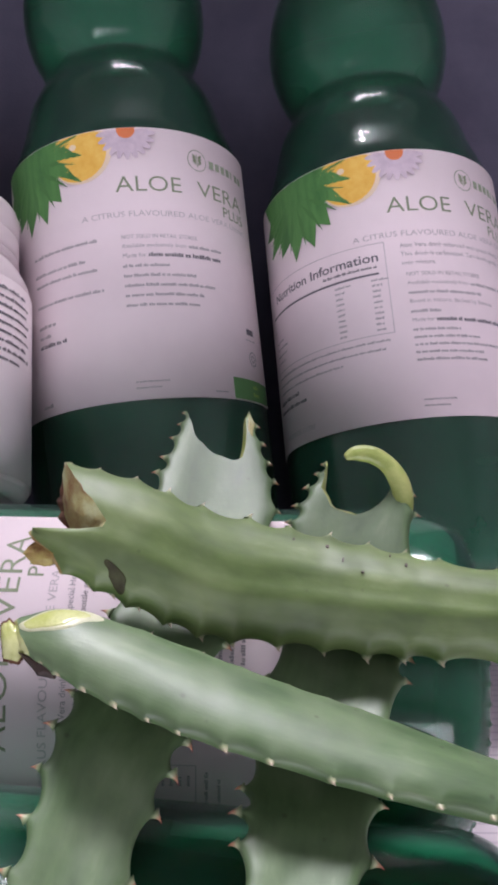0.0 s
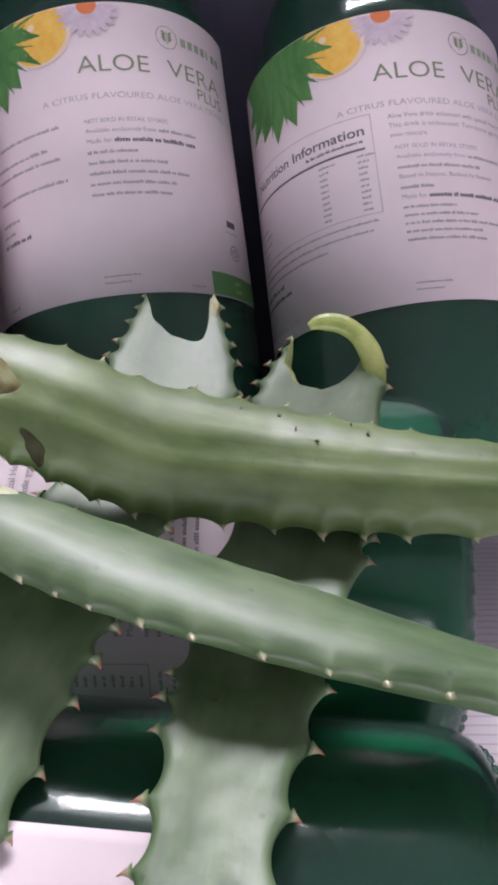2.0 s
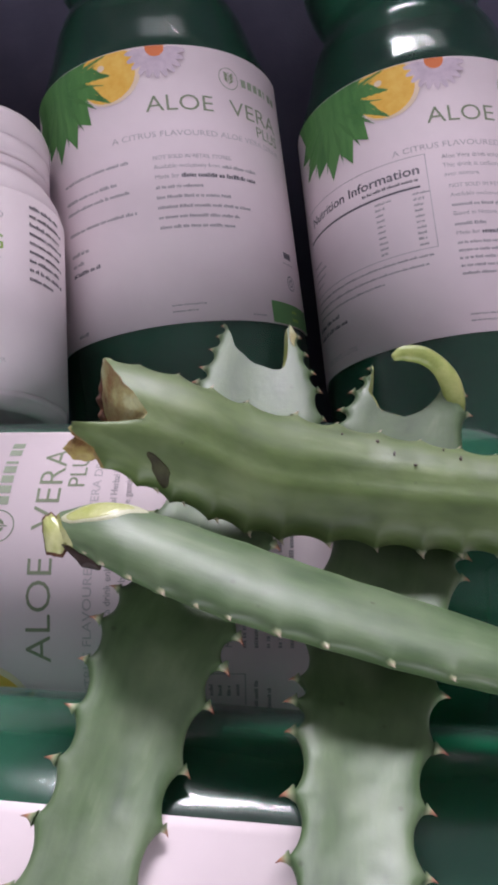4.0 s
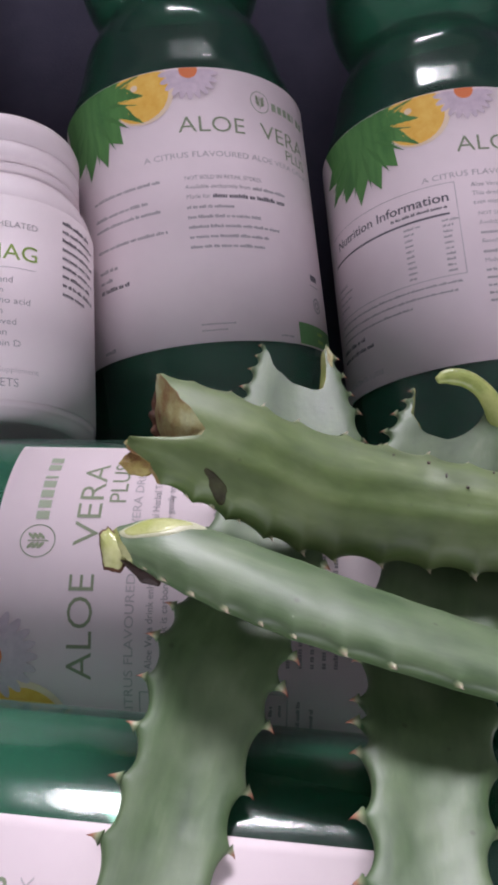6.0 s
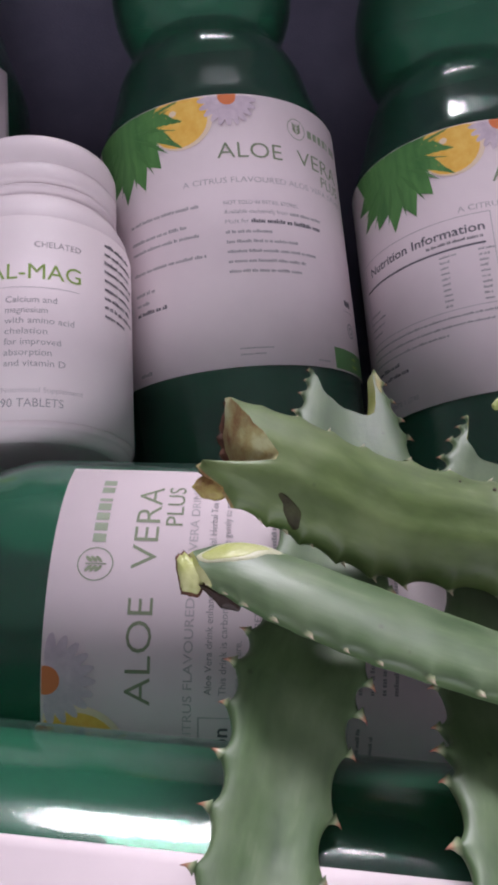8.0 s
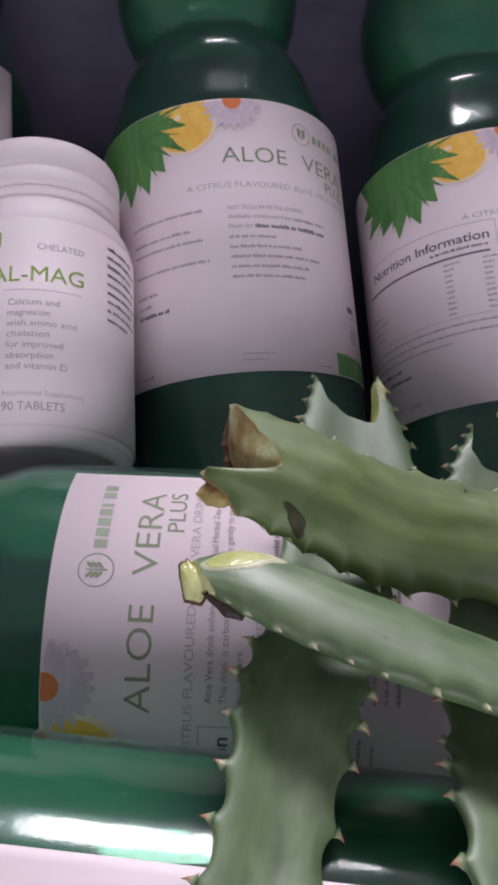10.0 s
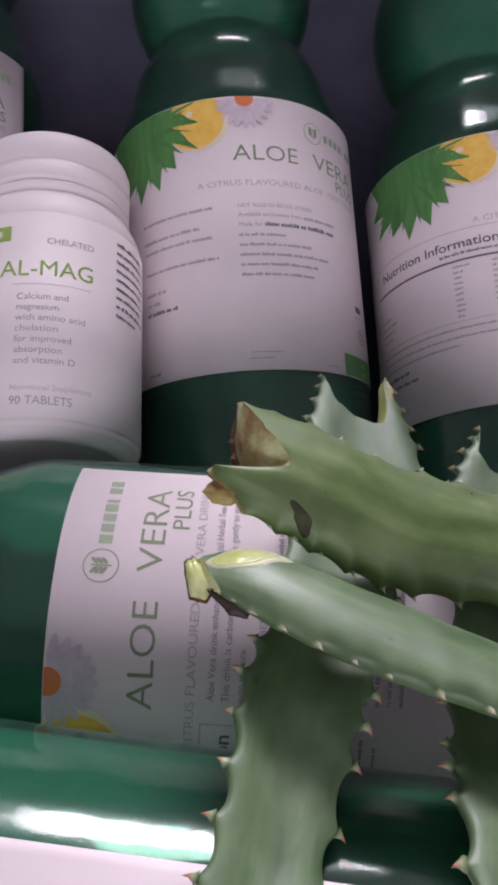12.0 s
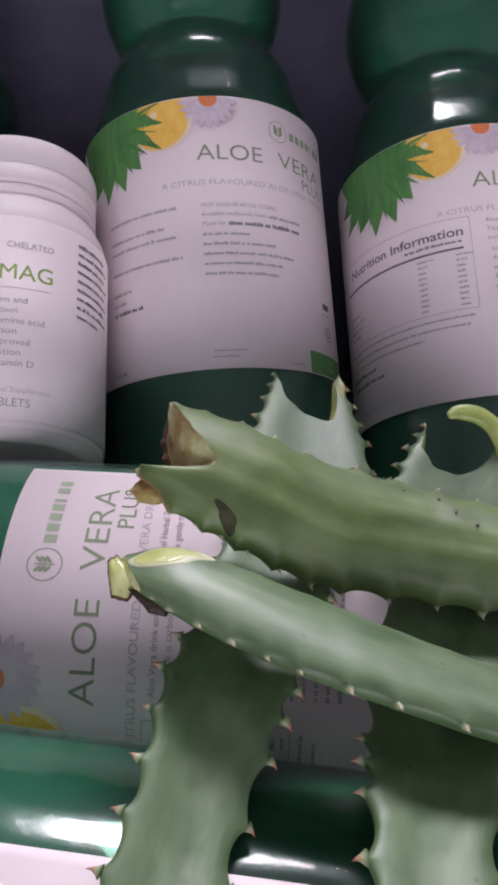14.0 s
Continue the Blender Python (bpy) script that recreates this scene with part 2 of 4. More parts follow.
def revolve(profile, n=64, knurl=0.0):
    """A closed solid of revolution about z from (radius, height) pairs; ends at radius 0."""
    bm = bmesh.new()
    rings = []
    for r, z in profile:
        if r < 1e-6:
            rings.append([bm.verts.new((0, 0, z))])
        else:
            rings.append([bm.verts.new((r * math.cos(2 * math.pi * k / n), r * math.sin(2 * math.pi * k / n), z)) for k in range(n)])
    for a, c in zip(rings, rings[1:]):
        for k in range(n):
            j = (k + 1) % n
            if len(a) == 1:
                bm.faces.new((a[0], c[k], c[j]))
            elif len(c) == 1:
                bm.faces.new((a[k], a[j], c[0]))
            else:
                bm.faces.new((a[k], a[j], c[j], c[k]))
    return bm


def spline(points, v):
    """A point at v (0 to 1) on a Catmull-Rom line through the points."""
    n = len(points) - 1
    f = max(0.0, min(0.99999, v)) * n
    i = int(f)
    u = f - i
    p = [Vector(points[max(0, min(n, i + k))]) for k in (-1, 0, 1, 2)]
    if i == 0:
        p[0] = 2 * p[1] - p[2]
    if i == n - 1:
        p[3] = 2 * p[2] - p[1]
    return 0.5 * (2 * p[1] + (p[2] - p[0]) * u + (2 * p[0] - 5 * p[1] + 4 * p[2] - p[3]) * u * u + (3 * p[1] - p[0] - 3 * p[2] + p[3]) * u ** 3)


def smooth_profile(pairs, n):
    pts = [(r, z, 0) for r, z in pairs]
    return [(max(0.0, q[0]), q[1]) for q in (spline(pts, k / n) for k in range(n + 1))]


# ---------------------------------------------------------------- the room round the sofa
def structure(name, bm, material):
    return tagged(part(name, bm, material, smooth=False), kind="structure")


def boxes(items):
    bm = bmesh.new()
    for lo, hi in items:
        other = box(lo, hi)
        tmp = bpy.data.meshes.new("tmp")
        other.to_mesh(tmp)
        bm.from_mesh(tmp)
        other.free()
        bpy.data.meshes.remove(tmp)
    return bm


X0, X1, Y0, Z1 = -1.9, 1.9, WALL_S, 2.05
structure("floor", box((X0, Y0, -SEAT_TO_FLOOR - 0.1), (X1, WALL_Y + 0.15, -SEAT_TO_FLOOR)), FLOOR)
structure("ceiling", box((X0, Y0, Z1), (X1, WALL_Y + 0.15, Z1 + 0.1)), WALL)
structure("wall_west", box((X0 - 0.12, Y0, -SEAT_TO_FLOOR), (X0, WALL_Y + 0.15, Z1)), WALL)
structure("wall_east", box((X1, Y0, -SEAT_TO_FLOOR), (X1 + 0.12, WALL_Y + 0.15, Z1)), WALL)
# the gap in this wall only lets the added fill lamp shine in
structure("wall_south", boxes([((X0, Y0 - 0.12, -SEAT_TO_FLOOR), (FILL_OPENING[0], Y0, Z1)), ((FILL_OPENING[1], Y0 - 0.12, -SEAT_TO_FLOOR), (X1, Y0, Z1)),
                               ((FILL_OPENING[0], Y0 - 0.12, -SEAT_TO_FLOOR), (FILL_OPENING[1], Y0, FILL_OPENING[2])), ((FILL_OPENING[0], Y0 - 0.12, FILL_OPENING[3]), (FILL_OPENING[1], Y0, Z1))]), WALL)
structure("wall_north", boxes([((X0, WALL_Y, -SEAT_TO_FLOOR), (WIN[0], WALL_Y + 0.15, Z1)), ((WIN[1], WALL_Y, -SEAT_TO_FLOOR), (X1, WALL_Y + 0.15, Z1)),
                               ((WIN[0], WALL_Y, -SEAT_TO_FLOOR), (WIN[1], WALL_Y + 0.15, WIN[2])), ((WIN[0], WALL_Y, WIN[3]), (WIN[1], WALL_Y + 0.15, Z1))]), WALL)
win = tagged(new("window_1"), "white painted window with two mullions", "window", kind="structure")
for x in (WIN[0] + 0.02, WIN[0] + 0.26, WIN[1] - 0.26, WIN[1] - 0.02):
    part("frame_post", box((x - 0.02, WALL_Y - 0.01, WIN[2]), (x + 0.02, WALL_Y + 0.03, WIN[3])), FRAME, win, smooth=False)
for z in (WIN[2] + 0.02, WIN[3] - 0.02):
    part("frame_rail", box((WIN[0] + 0.04, WALL_Y - 0.008, z - 0.02), (WIN[1] - 0.04, WALL_Y + 0.028, z + 0.02)), FRAME, win, smooth=False)


# ---------------------------------------------------------------- sofa: seat with its striped cover, back cushion
R = 0.048                             # bottle radius
FAR_AXIS = ((-0.068, 0.2663, 0.0228), (-1, -0.0269, 0.0905))      # lying bottles: a point of the axis, the way to the neck
NEAR_AXIS = ((-0.030, 0.2097, -0.0607), (-1, -0.0165, 0.1591))
far_eye, far_way = rec(FAR_AXIS[0]), REC.to_3x3() @ Vector(FAR_AXIS[1])
SLOPE = far_way.y / far_way.x


def seat_z(x, y):
    """Height of the cover: level, falling into the crevice before the back cushion."""
    edge = far_eye.y + SLOPE * (max(-0.11, min(0.16, x)) - far_eye.x) + 0.008
    k = max(0.0, min(1.0, (y - edge) / 0.085))
    return -0.0185 * k * k * (3 - 2 * k) + 0.0009 * (noise.noise((x * 14, y * 22, 0.3)) - 0.4) * (1.0 if y < edge else 0.6) - 0.001


bm = bmesh.new()
nx, ny = 150, 110
grid = [[None] * (ny + 1) for _ in range(nx + 1)]
for i in range(nx + 1):
    for j in range(ny + 1):
        x = -0.75 + 1.5 * i / nx
        y = -0.45 + 0.75 * j / ny
        z = seat_z(x, y)
        if y < -0.42:
            z -= 0.03
        grid[i][j] = bm.verts.new((x, y, z))
for i in range(nx):
    for j in range(ny):
        bm.faces.new((grid[i][j], grid[i + 1][j], grid[i + 1][j + 1], grid[i][j + 1]))
cover = part("seat_cover", bm, CLOTH)
cover.modifiers.new("thick", "SOLIDIFY").thickness = 0.002
tagged(cover, "pinkish white cotton cover with fine lilac stripes", "cloth")

sofa = tagged(new("sofa"), "dark purple fabric sofa with a sloping back cushion, unseen light blocker behind", "sofa")
part("seat_base", box((-0.8, -0.46, -SEAT_TO_FLOOR), (0.8, 0.6, -0.052), 0.02), CUSHION, sofa)
# Unseen block, added: its height keeps window light off the reclining bottles
part("light_blocker", box((-0.86, 0.615, -SEAT_TO_FLOOR), (0.86, 0.80, 0.565), 0.02), CUSHION, sofa)
# back cushion, lying along the reclining bottles' backs
bm = bmesh.new()
nu, nv = 60, 40
top, under = [], []
for i in range(nu + 1):
    ra, rb = [], []
    for j in range(nv + 1):
        x = -0.8 + 1.6 * i / nu
        z = 0.02 + 0.46 * j / nv
        p = rec((x, 0.3835 - 0.125 * (z - 0.15) + 0.004 * noise.noise((x * 5, z * 7, 1.0)), z))
        ra.append(bm.verts.new(p))
        rb.append(bm.verts.new((p.x, p.y + 0.12, min(p.z - 0.10, -0.02 + 0.05 * j / nv)) if p.z < 0.3 else (p.x, p.y + 0.12, p.z - 0.1)))
    top.append(ra)
    under.append(rb)
for i in range(nu):
    for j in range(nv):
        bm.faces.new((top[i][j], top[i + 1][j], top[i + 1][j + 1], top[i][j + 1]))
        bm.faces.new((under[i][j], under[i][j + 1], under[i + 1][j + 1], under[i + 1][j]))
for i in range(nu):
    for j in (0, nv):
        bm.faces.new((top[i][j], top[i + 1][j], under[i + 1][j], under[i][j]))
for j in range(nv):
    for i in (0, nu):
        bm.faces.new((top[i][j], top[i][j + 1], under[i][j + 1], under[i][j]))
part("back_cushion", bm, CUSHION, sofa)


# ---------------------------------------------------------------- labels and lettering
def glyphs(body, cap, spacing=1.0, bold=0.0):
    """A flat mesh of the words, its cap height given, starting at the origin."""
    cu = bpy.data.curves.new("words", "FONT")
    cu.body, cu.size, cu.space_character, cu.offset = body, cap / 0.69, spacing, bold
    cu.resolution_u = 3
    ob = new("words", cu)
    me = bpy.data.meshes.new_from_object(ob.evaluated_get(bpy.context.evaluated_depsgraph_get()))
    bpy.data.objects.remove(ob)
    bpy.data.curves.remove(cu)
    bm = bmesh.new()
    bm.from_mesh(me)
    bpy.data.meshes.remove(me)
    return bm


class Wrap:
    """A label wrapped on an upright cylinder: x round the wall from the angle phi0, y up from z0."""

    def __init__(self, parent, r, z0, phi0):
        self.parent, self.r, self.z0, self.phi0 = parent, r, z0, phi0

    def bend(self, bm, lift):
        for v in bm.verts:
            a = self.phi0 + v.co.x / self.r
            r = self.r + 0.00002 + 0.5 * lift
            v.co = (r * math.cos(a), r * math.sin(a), self.z0 + v.co.y)
        return bm

    def add(self, name, bm, material, lift=0.00022, label=""):
        return part(name, self.bend(bm, lift), material, self.parent, label, smooth=False)

    def words(self, body, x, y, cap, material=INK_GREEN, spacing=1.0, fit=None, bold=0.0):
        bm = glyphs(body, cap, spacing, bold)
        xs = [v.co.x for v in bm.verts]
        k = fit / (max(xs) - min(xs)) if fit else 1.0
        for v in bm.verts:
            v.co = (x + v.co.x * k, y + v.co.y, 0)
        return self.add("lettering", bm, material)

    def rects(self, name, items, material, lift=0.00022, label=""):
        bm = bmesh.new()
        for x0, y0, x1, y1 in items:
            n = max(1, int(abs(x1 - x0) / 0.003))
            lo = [bm.verts.new((x0 + (x1 - x0) * k / n, y0, 0)) for k in range(n + 1)]
            hi = [bm.verts.new((x0 + (x1 - x0) * k / n, y1, 0)) for k in range(n + 1)]
            for k in range(n):
                bm.faces.new((lo[k], lo[k + 1], hi[k + 1], hi[k]))
        return self.add(name, bm, material, lift, label)

    def lines(self, x, y, widths, pitch, height, material=INK_GREY):
        """Unreadable small print: rows of words made of letter-wide bars."""
        rng = random.Random(int(1e5 * abs(x + y)) + len(widths))
        items = []
        for k, w in enumerate(widths):
            at, base = 0.0, y - k * pitch
            while at < w:
                for _ in range(rng.randint(2, 9)):
                    wide = height * rng.uniform(0.34, 0.62)
                    if at + wide > w:
                        break
                    tall = rng.choice((0.72, 0.72, 0.78, 1.0))
                    items.append((x + at, base, x + at + wide, base + height * tall))
                    at += wide + height * 0.14
                at += height * 0.42
        return self.rects("small_print", items, material)

    def outline(self, pts, name, material, lift=0.00022, label="", mid=None):
        """A filled flat shape, fanned from its middle."""
        bm = bmesh.new()
        c = bm.verts.new((*mid, 0) if mid else (sum(p[0] for p in pts) / len(pts), sum(p[1] for p in pts) / len(pts), 0))
        steps = max(1, math.ceil(max(math.hypot(p[0] - c.co.x, p[1] - c.co.y) for p in pts) / 0.003))
        inner = None
        for q in range(1, steps + 1):
            vs = [bm.verts.new((c.co.x + (p[0] - c.co.x) * q / steps, c.co.y + (p[1] - c.co.y) * q / steps, 0)) for p in pts]
            for k in range(len(vs)):
                j = (k + 1) % len(vs)
                bm.faces.new((inner[k], inner[j], vs[j], vs[k]) if inner else (c, vs[k], vs[j]))
            inner = vs
        return self.add(name, bm, material, lift, label)

    def ellipse(self, x, y, a, b2, name, material, lift=0.00022, ymax=None, turn=0.0):
        pts = []
        for k in range(28):
            u, w = a * math.cos(k * math.pi / 14), b2 * math.sin(k * math.pi / 14)
            px, py = x + u * math.cos(turn) - w * math.sin(turn), y + u * math.sin(turn) + w * math.cos(turn)
            pts.append((px, min(py, ymax) if ymax else py))
        return self.outline(pts, name, material, lift)

    def ring(self, x, y, r0, r1, material):
        bm = bmesh.new()
        n = 32
        a = [bm.verts.new((x + r0 * math.cos(2 * math.pi * k / n), y + r0 * math.sin(2 * math.pi * k / n), 0)) for k in range(n)]
        c = [bm.verts.new((x + r1 * math.cos(2 * math.pi * k / n), y + r1 * math.sin(2 * math.pi * k / n), 0)) for k in range(n)]
        for k in range(n):
            j = (k + 1) % n
            bm.faces.new((a[k], a[j], c[j], c[k]))
        return self.add("emblem_ring", bm, material)


LABEL_H = 0.1035


def label_sheet(parent, r, z0, z1, a0, a1, material=PAPER):
    bm = bmesh.new()
    n = 72
    rows = []
    for z, rr in ((z0, r), (z1, r), (z1, r + 0.00025), (z0, r + 0.00025)):
        rows.append([bm.verts.new((rr * math.cos(a0 + (a1 - a0) * k / n), rr * math.sin(a0 + (a1 - a0) * k / n), z)) for k in range(n + 1)])
    for a, c in zip(rows, rows[1:] + rows[:1]):
        for k in range(n):
            bm.faces.new((a[k], a[k + 1], c[k + 1], c[k]))
    for k in (0, n):
        bm.faces.new([row[k] for row in rows])
    return part("label", bm, material, parent, "pinkish white printed paper label")


def fruit_print(w, top):
    """Leaf fan, orange slice and daisy along the label's upper edge."""
    w.ellipse(-0.0122, top - 0.0080, 0.0120, 0.0120, "printed_orange_rind", PRINT_RIND, 0.00020, top - 0.0002)
    w.ellipse(-0.0130, top - 0.0078, 0.0110, 0.0112, "printed_orange_slice", PRINT_ORANGE, 0.00028, top - 0.0003)
    w.ellipse(-0.0150, top - 0.0050, 0.0014, 0.0012, "printed_highlight", PRINT_RIND, 0.00034)
    cx, cy = -0.037, top - 0.0060
    fan = [(cx - 0.024, top - 0.0003)]
    spikes = 9
    for k in range(spikes):
        a = radians(-160 + 176 * k / (spikes - 1))
        far = 0.0262 * (1.0 + 0.07 * math.sin(k * 2.3))
        a2 = radians(-160 + 176 * (k - 0.42) / (spikes - 1))
        fan.append((cx + 0.0188 * math.cos(a2), min(top - 0.0004, cy + 0.0188 * math.sin(a2))))
        fan.append((cx + far * math.cos(a), min(top - 0.0003, cy + far * math.sin(a))))
    fan += [(cx + 0.0150 - 0.003 * k, top - 0.0003) for k in range(13)]
    w.outline(fan, "printed_leaf_fan", PRINT_GREEN, 0.00044, "printed green aloe leaf fan", (cx, cy))
    for k in range(7):
        a = radians(-146 + 22 * k)
        tip = (cx + 0.0235 * math.cos(a), cy + 0.0235 * math.sin(a))
        side = (-math.sin(a) * 0.0015, math.cos(a) * 0.0015)
        w.outline([(cx + 0.006 * math.cos(a), cy + 0.006 * math.sin(a)), (cx + 0.014 * math.cos(a) + side[0], cy + 0.014 * math.sin(a) + side[1]), tip,
                   (cx + 0.013 * math.cos(a) - 0.4 * side[0], cy + 0.013 * math.sin(a) - 0.4 * side[1])], "printed_leaf", PRINT_MID, 0.00052)
    for k in range(11):
        a = radians(-178 + 17.6 * k)
        w.ellipse(0.0055 + 0.0064 * math.cos(a), top - 0.0018 + 0.0064 * math.sin(a), 0.0046, 0.0013, "printed_petal", PRINT_LILAC, 0.00030 + 0.00002 * (k % 2), top - 0.0002, a)
    w.ellipse(0.0055, top - 0.0010, 0.0034, 0.0034, "printed_flower_heart", PRINT_RED, 0.00042, top - 0.0002)


def brand_block(w, top):
    """Round emblem with an ear of leaves, and the maker's name as plain bars."""
    x, y = 0.0330, top - 0.0108
    w.ring(x, y, 0.0043, 0.00405, INK_GREEN)
    w.rects("emblem_stem", [(x - 0.00015, y - 0.0026, x + 0.00015, y + 0.0024)], INK_GREEN)
    for k in range(3):
        for s in (-1, 1):
            w.ellipse(x + s * 0.0012, y - 0.0008 + 0.0012 * k, 0.0011, 0.00045, "emblem_leaf", INK_GREEN, 0.00022, None, s * 0.8)
    bars = [(x + 0.0058 + k * 0.0033, y - 0.0018, x + 0.0058 + k * 0.0033 + (0.0024 if k != 4 else 0.0010), y + 0.0014) for k in range(7)]
    for bar in bars:
        w.rects("brand_bar", [bar], INK_MID)


def drink_label(bottle, z0, phi0, kind):
    """The printed drink label; phi0 is the angle at the first letter of the title."""
    lab = label_sheet(bottle, R + 0.0002, z0, z0 + LABEL_H, phi0 - 0.088 / R, phi0 + 0.068 / R)
    w = Wrap(lab, R + 0.0004, z0, phi0)
    top = LABEL_H
    fruit_print(w, top)
    brand_block(w, top)
    w.words("ALOE", 0.0, 0.0782, 0.0060, INK_GREEN, 1.0, 0.0248, -0.00005)
    w.words("VERA", 0.0318, 0.0782, 0.0060, INK_GREEN, 1.0, 0.0262, -0.00005)
    w.words("PLUS", 0.0437, 0.0726, 0.0042, INK_GREEN, 1.0, 0.0142, 0.0)
    w.words("A CITRUS FLAVOURED ALOE VERA DRINK", -0.0136, 0.0685, 0.0021, INK_PALE, 1.0, 0.0725)
    if kind == "list":
        w.lines(-0.038, 0.0600, [0.030, 0.0], 0.0042, 0.0013, INK_GREY)
        w.lines(-0.038, 0.0530, [0.025, 0.029, 0.0, 0.031], 0.0040, 0.0013, INK_GREY)
        w.lines(-0.038, 0.0330, [0.010, 0.007], 0.0038, 0.0014, INK_GREY)
        w.lines(-0.038, 0.0255, [0.015], 0.0038, 0.0015, INK_DARK)
        w.words("NOT SOLD IN RETAIL STORES.", 0.0005, 0.0600, 0.0015, INK_GREY, 1.0, 0.029)
        w.words("Available exclusively from", 0.0005, 0.0565, 0.0016, INK_GREY, 1.0, 0.024)
        w.lines(0.0255, 0.0565, [0.015], 0.0038, 0.0013, INK_GREY)
        w.words("Made for", 0.0005, 0.0528, 0.0016, INK_GREY, 1.0, 0.0085)
        w.lines(0.0100, 0.0528, [0.030], 0.0038, 0.0016, INK_DARK)
        w.lines(0.0005, 0.0490, [0.018, 0.027, 0.036, 0.030, 0.028], 0.0037, 0.0012, INK_GREY)
        w.lines(0.0015, 0.0062, [0.012, 0.009], 0.0022, 0.0006, INK_GREY)
        w.lines(0.031, 0.0022, [0.006], 0.0024, 0.0007, INK_GREY)
        w.lines(-0.0385, 0.0030, [0.006], 0.0024, 0.0014, INK_GREY)
    else:
        w.words("Nutrition Information", -0.0575, 0.0600, 0.0034, INK_DARK, 1.0, 0.0520, 0.00006)
        w.lines(-0.0270, 0.0574, [0.0210], 0.0024, 0.0011, INK_DARK)
        w.rects("table_rule", [(-0.062, 0.0548, -0.0055, 0.0556)], INK_DARK)
        w.rects("table_border", [(-0.0625, 0.0320, -0.0622, 0.0650), (-0.0027, 0.0320, -0.0024, 0.0670), (-0.0625, 0.0320, -0.0024, 0.0323), (-0.0625, 0.0667, -0.0024, 0.0670)], INK_PALE)
        for x, wd in ((-0.0225, 0.0042), (-0.0085, 0.0042)):
            w.lines(x, 0.0525, [wd + 0.002, wd] + [0.0032] * 8, 0.0021, 0.0009, INK_GREY)
        w.lines(-0.0615, 0.0440, [0.008, 0.012, 0.010, 0.008], 0.0028, 0.0008, INK_GREY)
        w.lines(-0.0620, 0.0292, [0.058, 0.056, 0.040], 0.0031, 0.0009, INK_GREY)
        w.lines(-0.0640, 0.0190, [0.019, 0.024], 0.0036, 0.0015, INK_DARK)
        w.words("CONTENTS: 1 LITRE", -0.060, 0.0040, 0.0018, INK_GREY, 1.0, 0.022)
        w.words("Aloe Vera drink enhanced with special Herbal Tea Blend.", 0.0030, 0.0640, 0.0017, INK_GREY, 1.0, 0.056)
        w.words("This drink is carbonated. Turn bottle gently to ensure an", 0.0030, 0.0606, 0.0017, INK_GREY, 1.0, 0.057)
        w.words("even mixture.", 0.0030, 0.0572, 0.0017, INK_GREY, 1.0, 0.0125)
        w.words("NOT SOLD IN RETAIL STORES.", 0.0040, 0.0528, 0.0015, INK_GREY, 1.0, 0.030)
        w.words("Available exclusively from", 0.0040, 0.0494, 0.0015, INK_GREY, 1.0, 0.024)
        w.lines(0.0290, 0.0494, [0.018], 0.0036, 0.0012, INK_GREY)
        w.lines(0.0040, 0.0458, [0.030, 0.0, 0.011], 0.0036, 0.0012, INK_GREY)
        w.words("Based in Nature, Backed by Science", 0.0040, 0.0424, 0.0015, INK_GREY, 1.0, 0.034)
        w.words("Made for", 0.0040, 0.0352, 0.0015, INK_GREY, 1.0, 0.008)
        w.lines(0.0130, 0.0352, [0.030], 0.0036, 0.0015, INK_DARK)
        w.lines(0.0040, 0.0318, [0.018, 0.026, 0.036, 0.027, 0.028], 0.0028, 0.0011, INK_GREY)
        w.lines(0.0045, 0.0062, [0.012, 0.009], 0.0022, 0.0006, INK_GREY)
        w.lines(0.034, 0.0040, [0.006, 0.005], 0.0024, 0.0006, INK_GREY)
    w.rects("green_stamp", [(0.0400, 0.0004, 0.0676, 0.0086)], PRINT_DEEP, label="dark green volume stamp")
    w.lines(0.0520, 0.0052, [0.005, 0.005], 0.0030, 0.0016, INK_LIME)
    w.rects("seal_mark", [(0.0515, 0.0268, 0.0570, 0.0292)], INK_DARK)
    w.lines(0.0505, 0.0245, [0.008], 0.002, 0.0005, INK_GREY)
    w.ring(0.0546, 0.0173, 0.0030, 0.0024, INK_GREY)
    w.ring(0.0546, 0.0173, 0.0016, 0.0009, INK_GREY)
    return lab


# ---------------------------------------------------------------- drink bottle
BOTTLE = [(0.0, 0.006), (0.019, 0.004), (0.032, 0.0012), (0.0405, 0.0), (0.0448, 0.0025), (0.0472, 0.008), (R, 0.016), (R, 0.04), (R, 0.08), (R, 0.12), (R, 0.152), (0.0472, 0.1598), (0.0450, 0.1665),
          (0.0426, 0.1735), (0.0405, 0.1810), (0.0386, 0.1880), (0.0356, 0.1945), (0.0320, 0.2000), (0.0298, 0.2035), (0.0302, 0.2065), (0.0335, 0.2120), (0.0368, 0.220), (0.0388, 0.231), (0.0382, 0.244),
          (0.0340, 0.258), (0.0240, 0.272), (0.0154, 0.284), (0.0140, 0.293), (0.0140, 0.310), (0.0, 0.3102)]


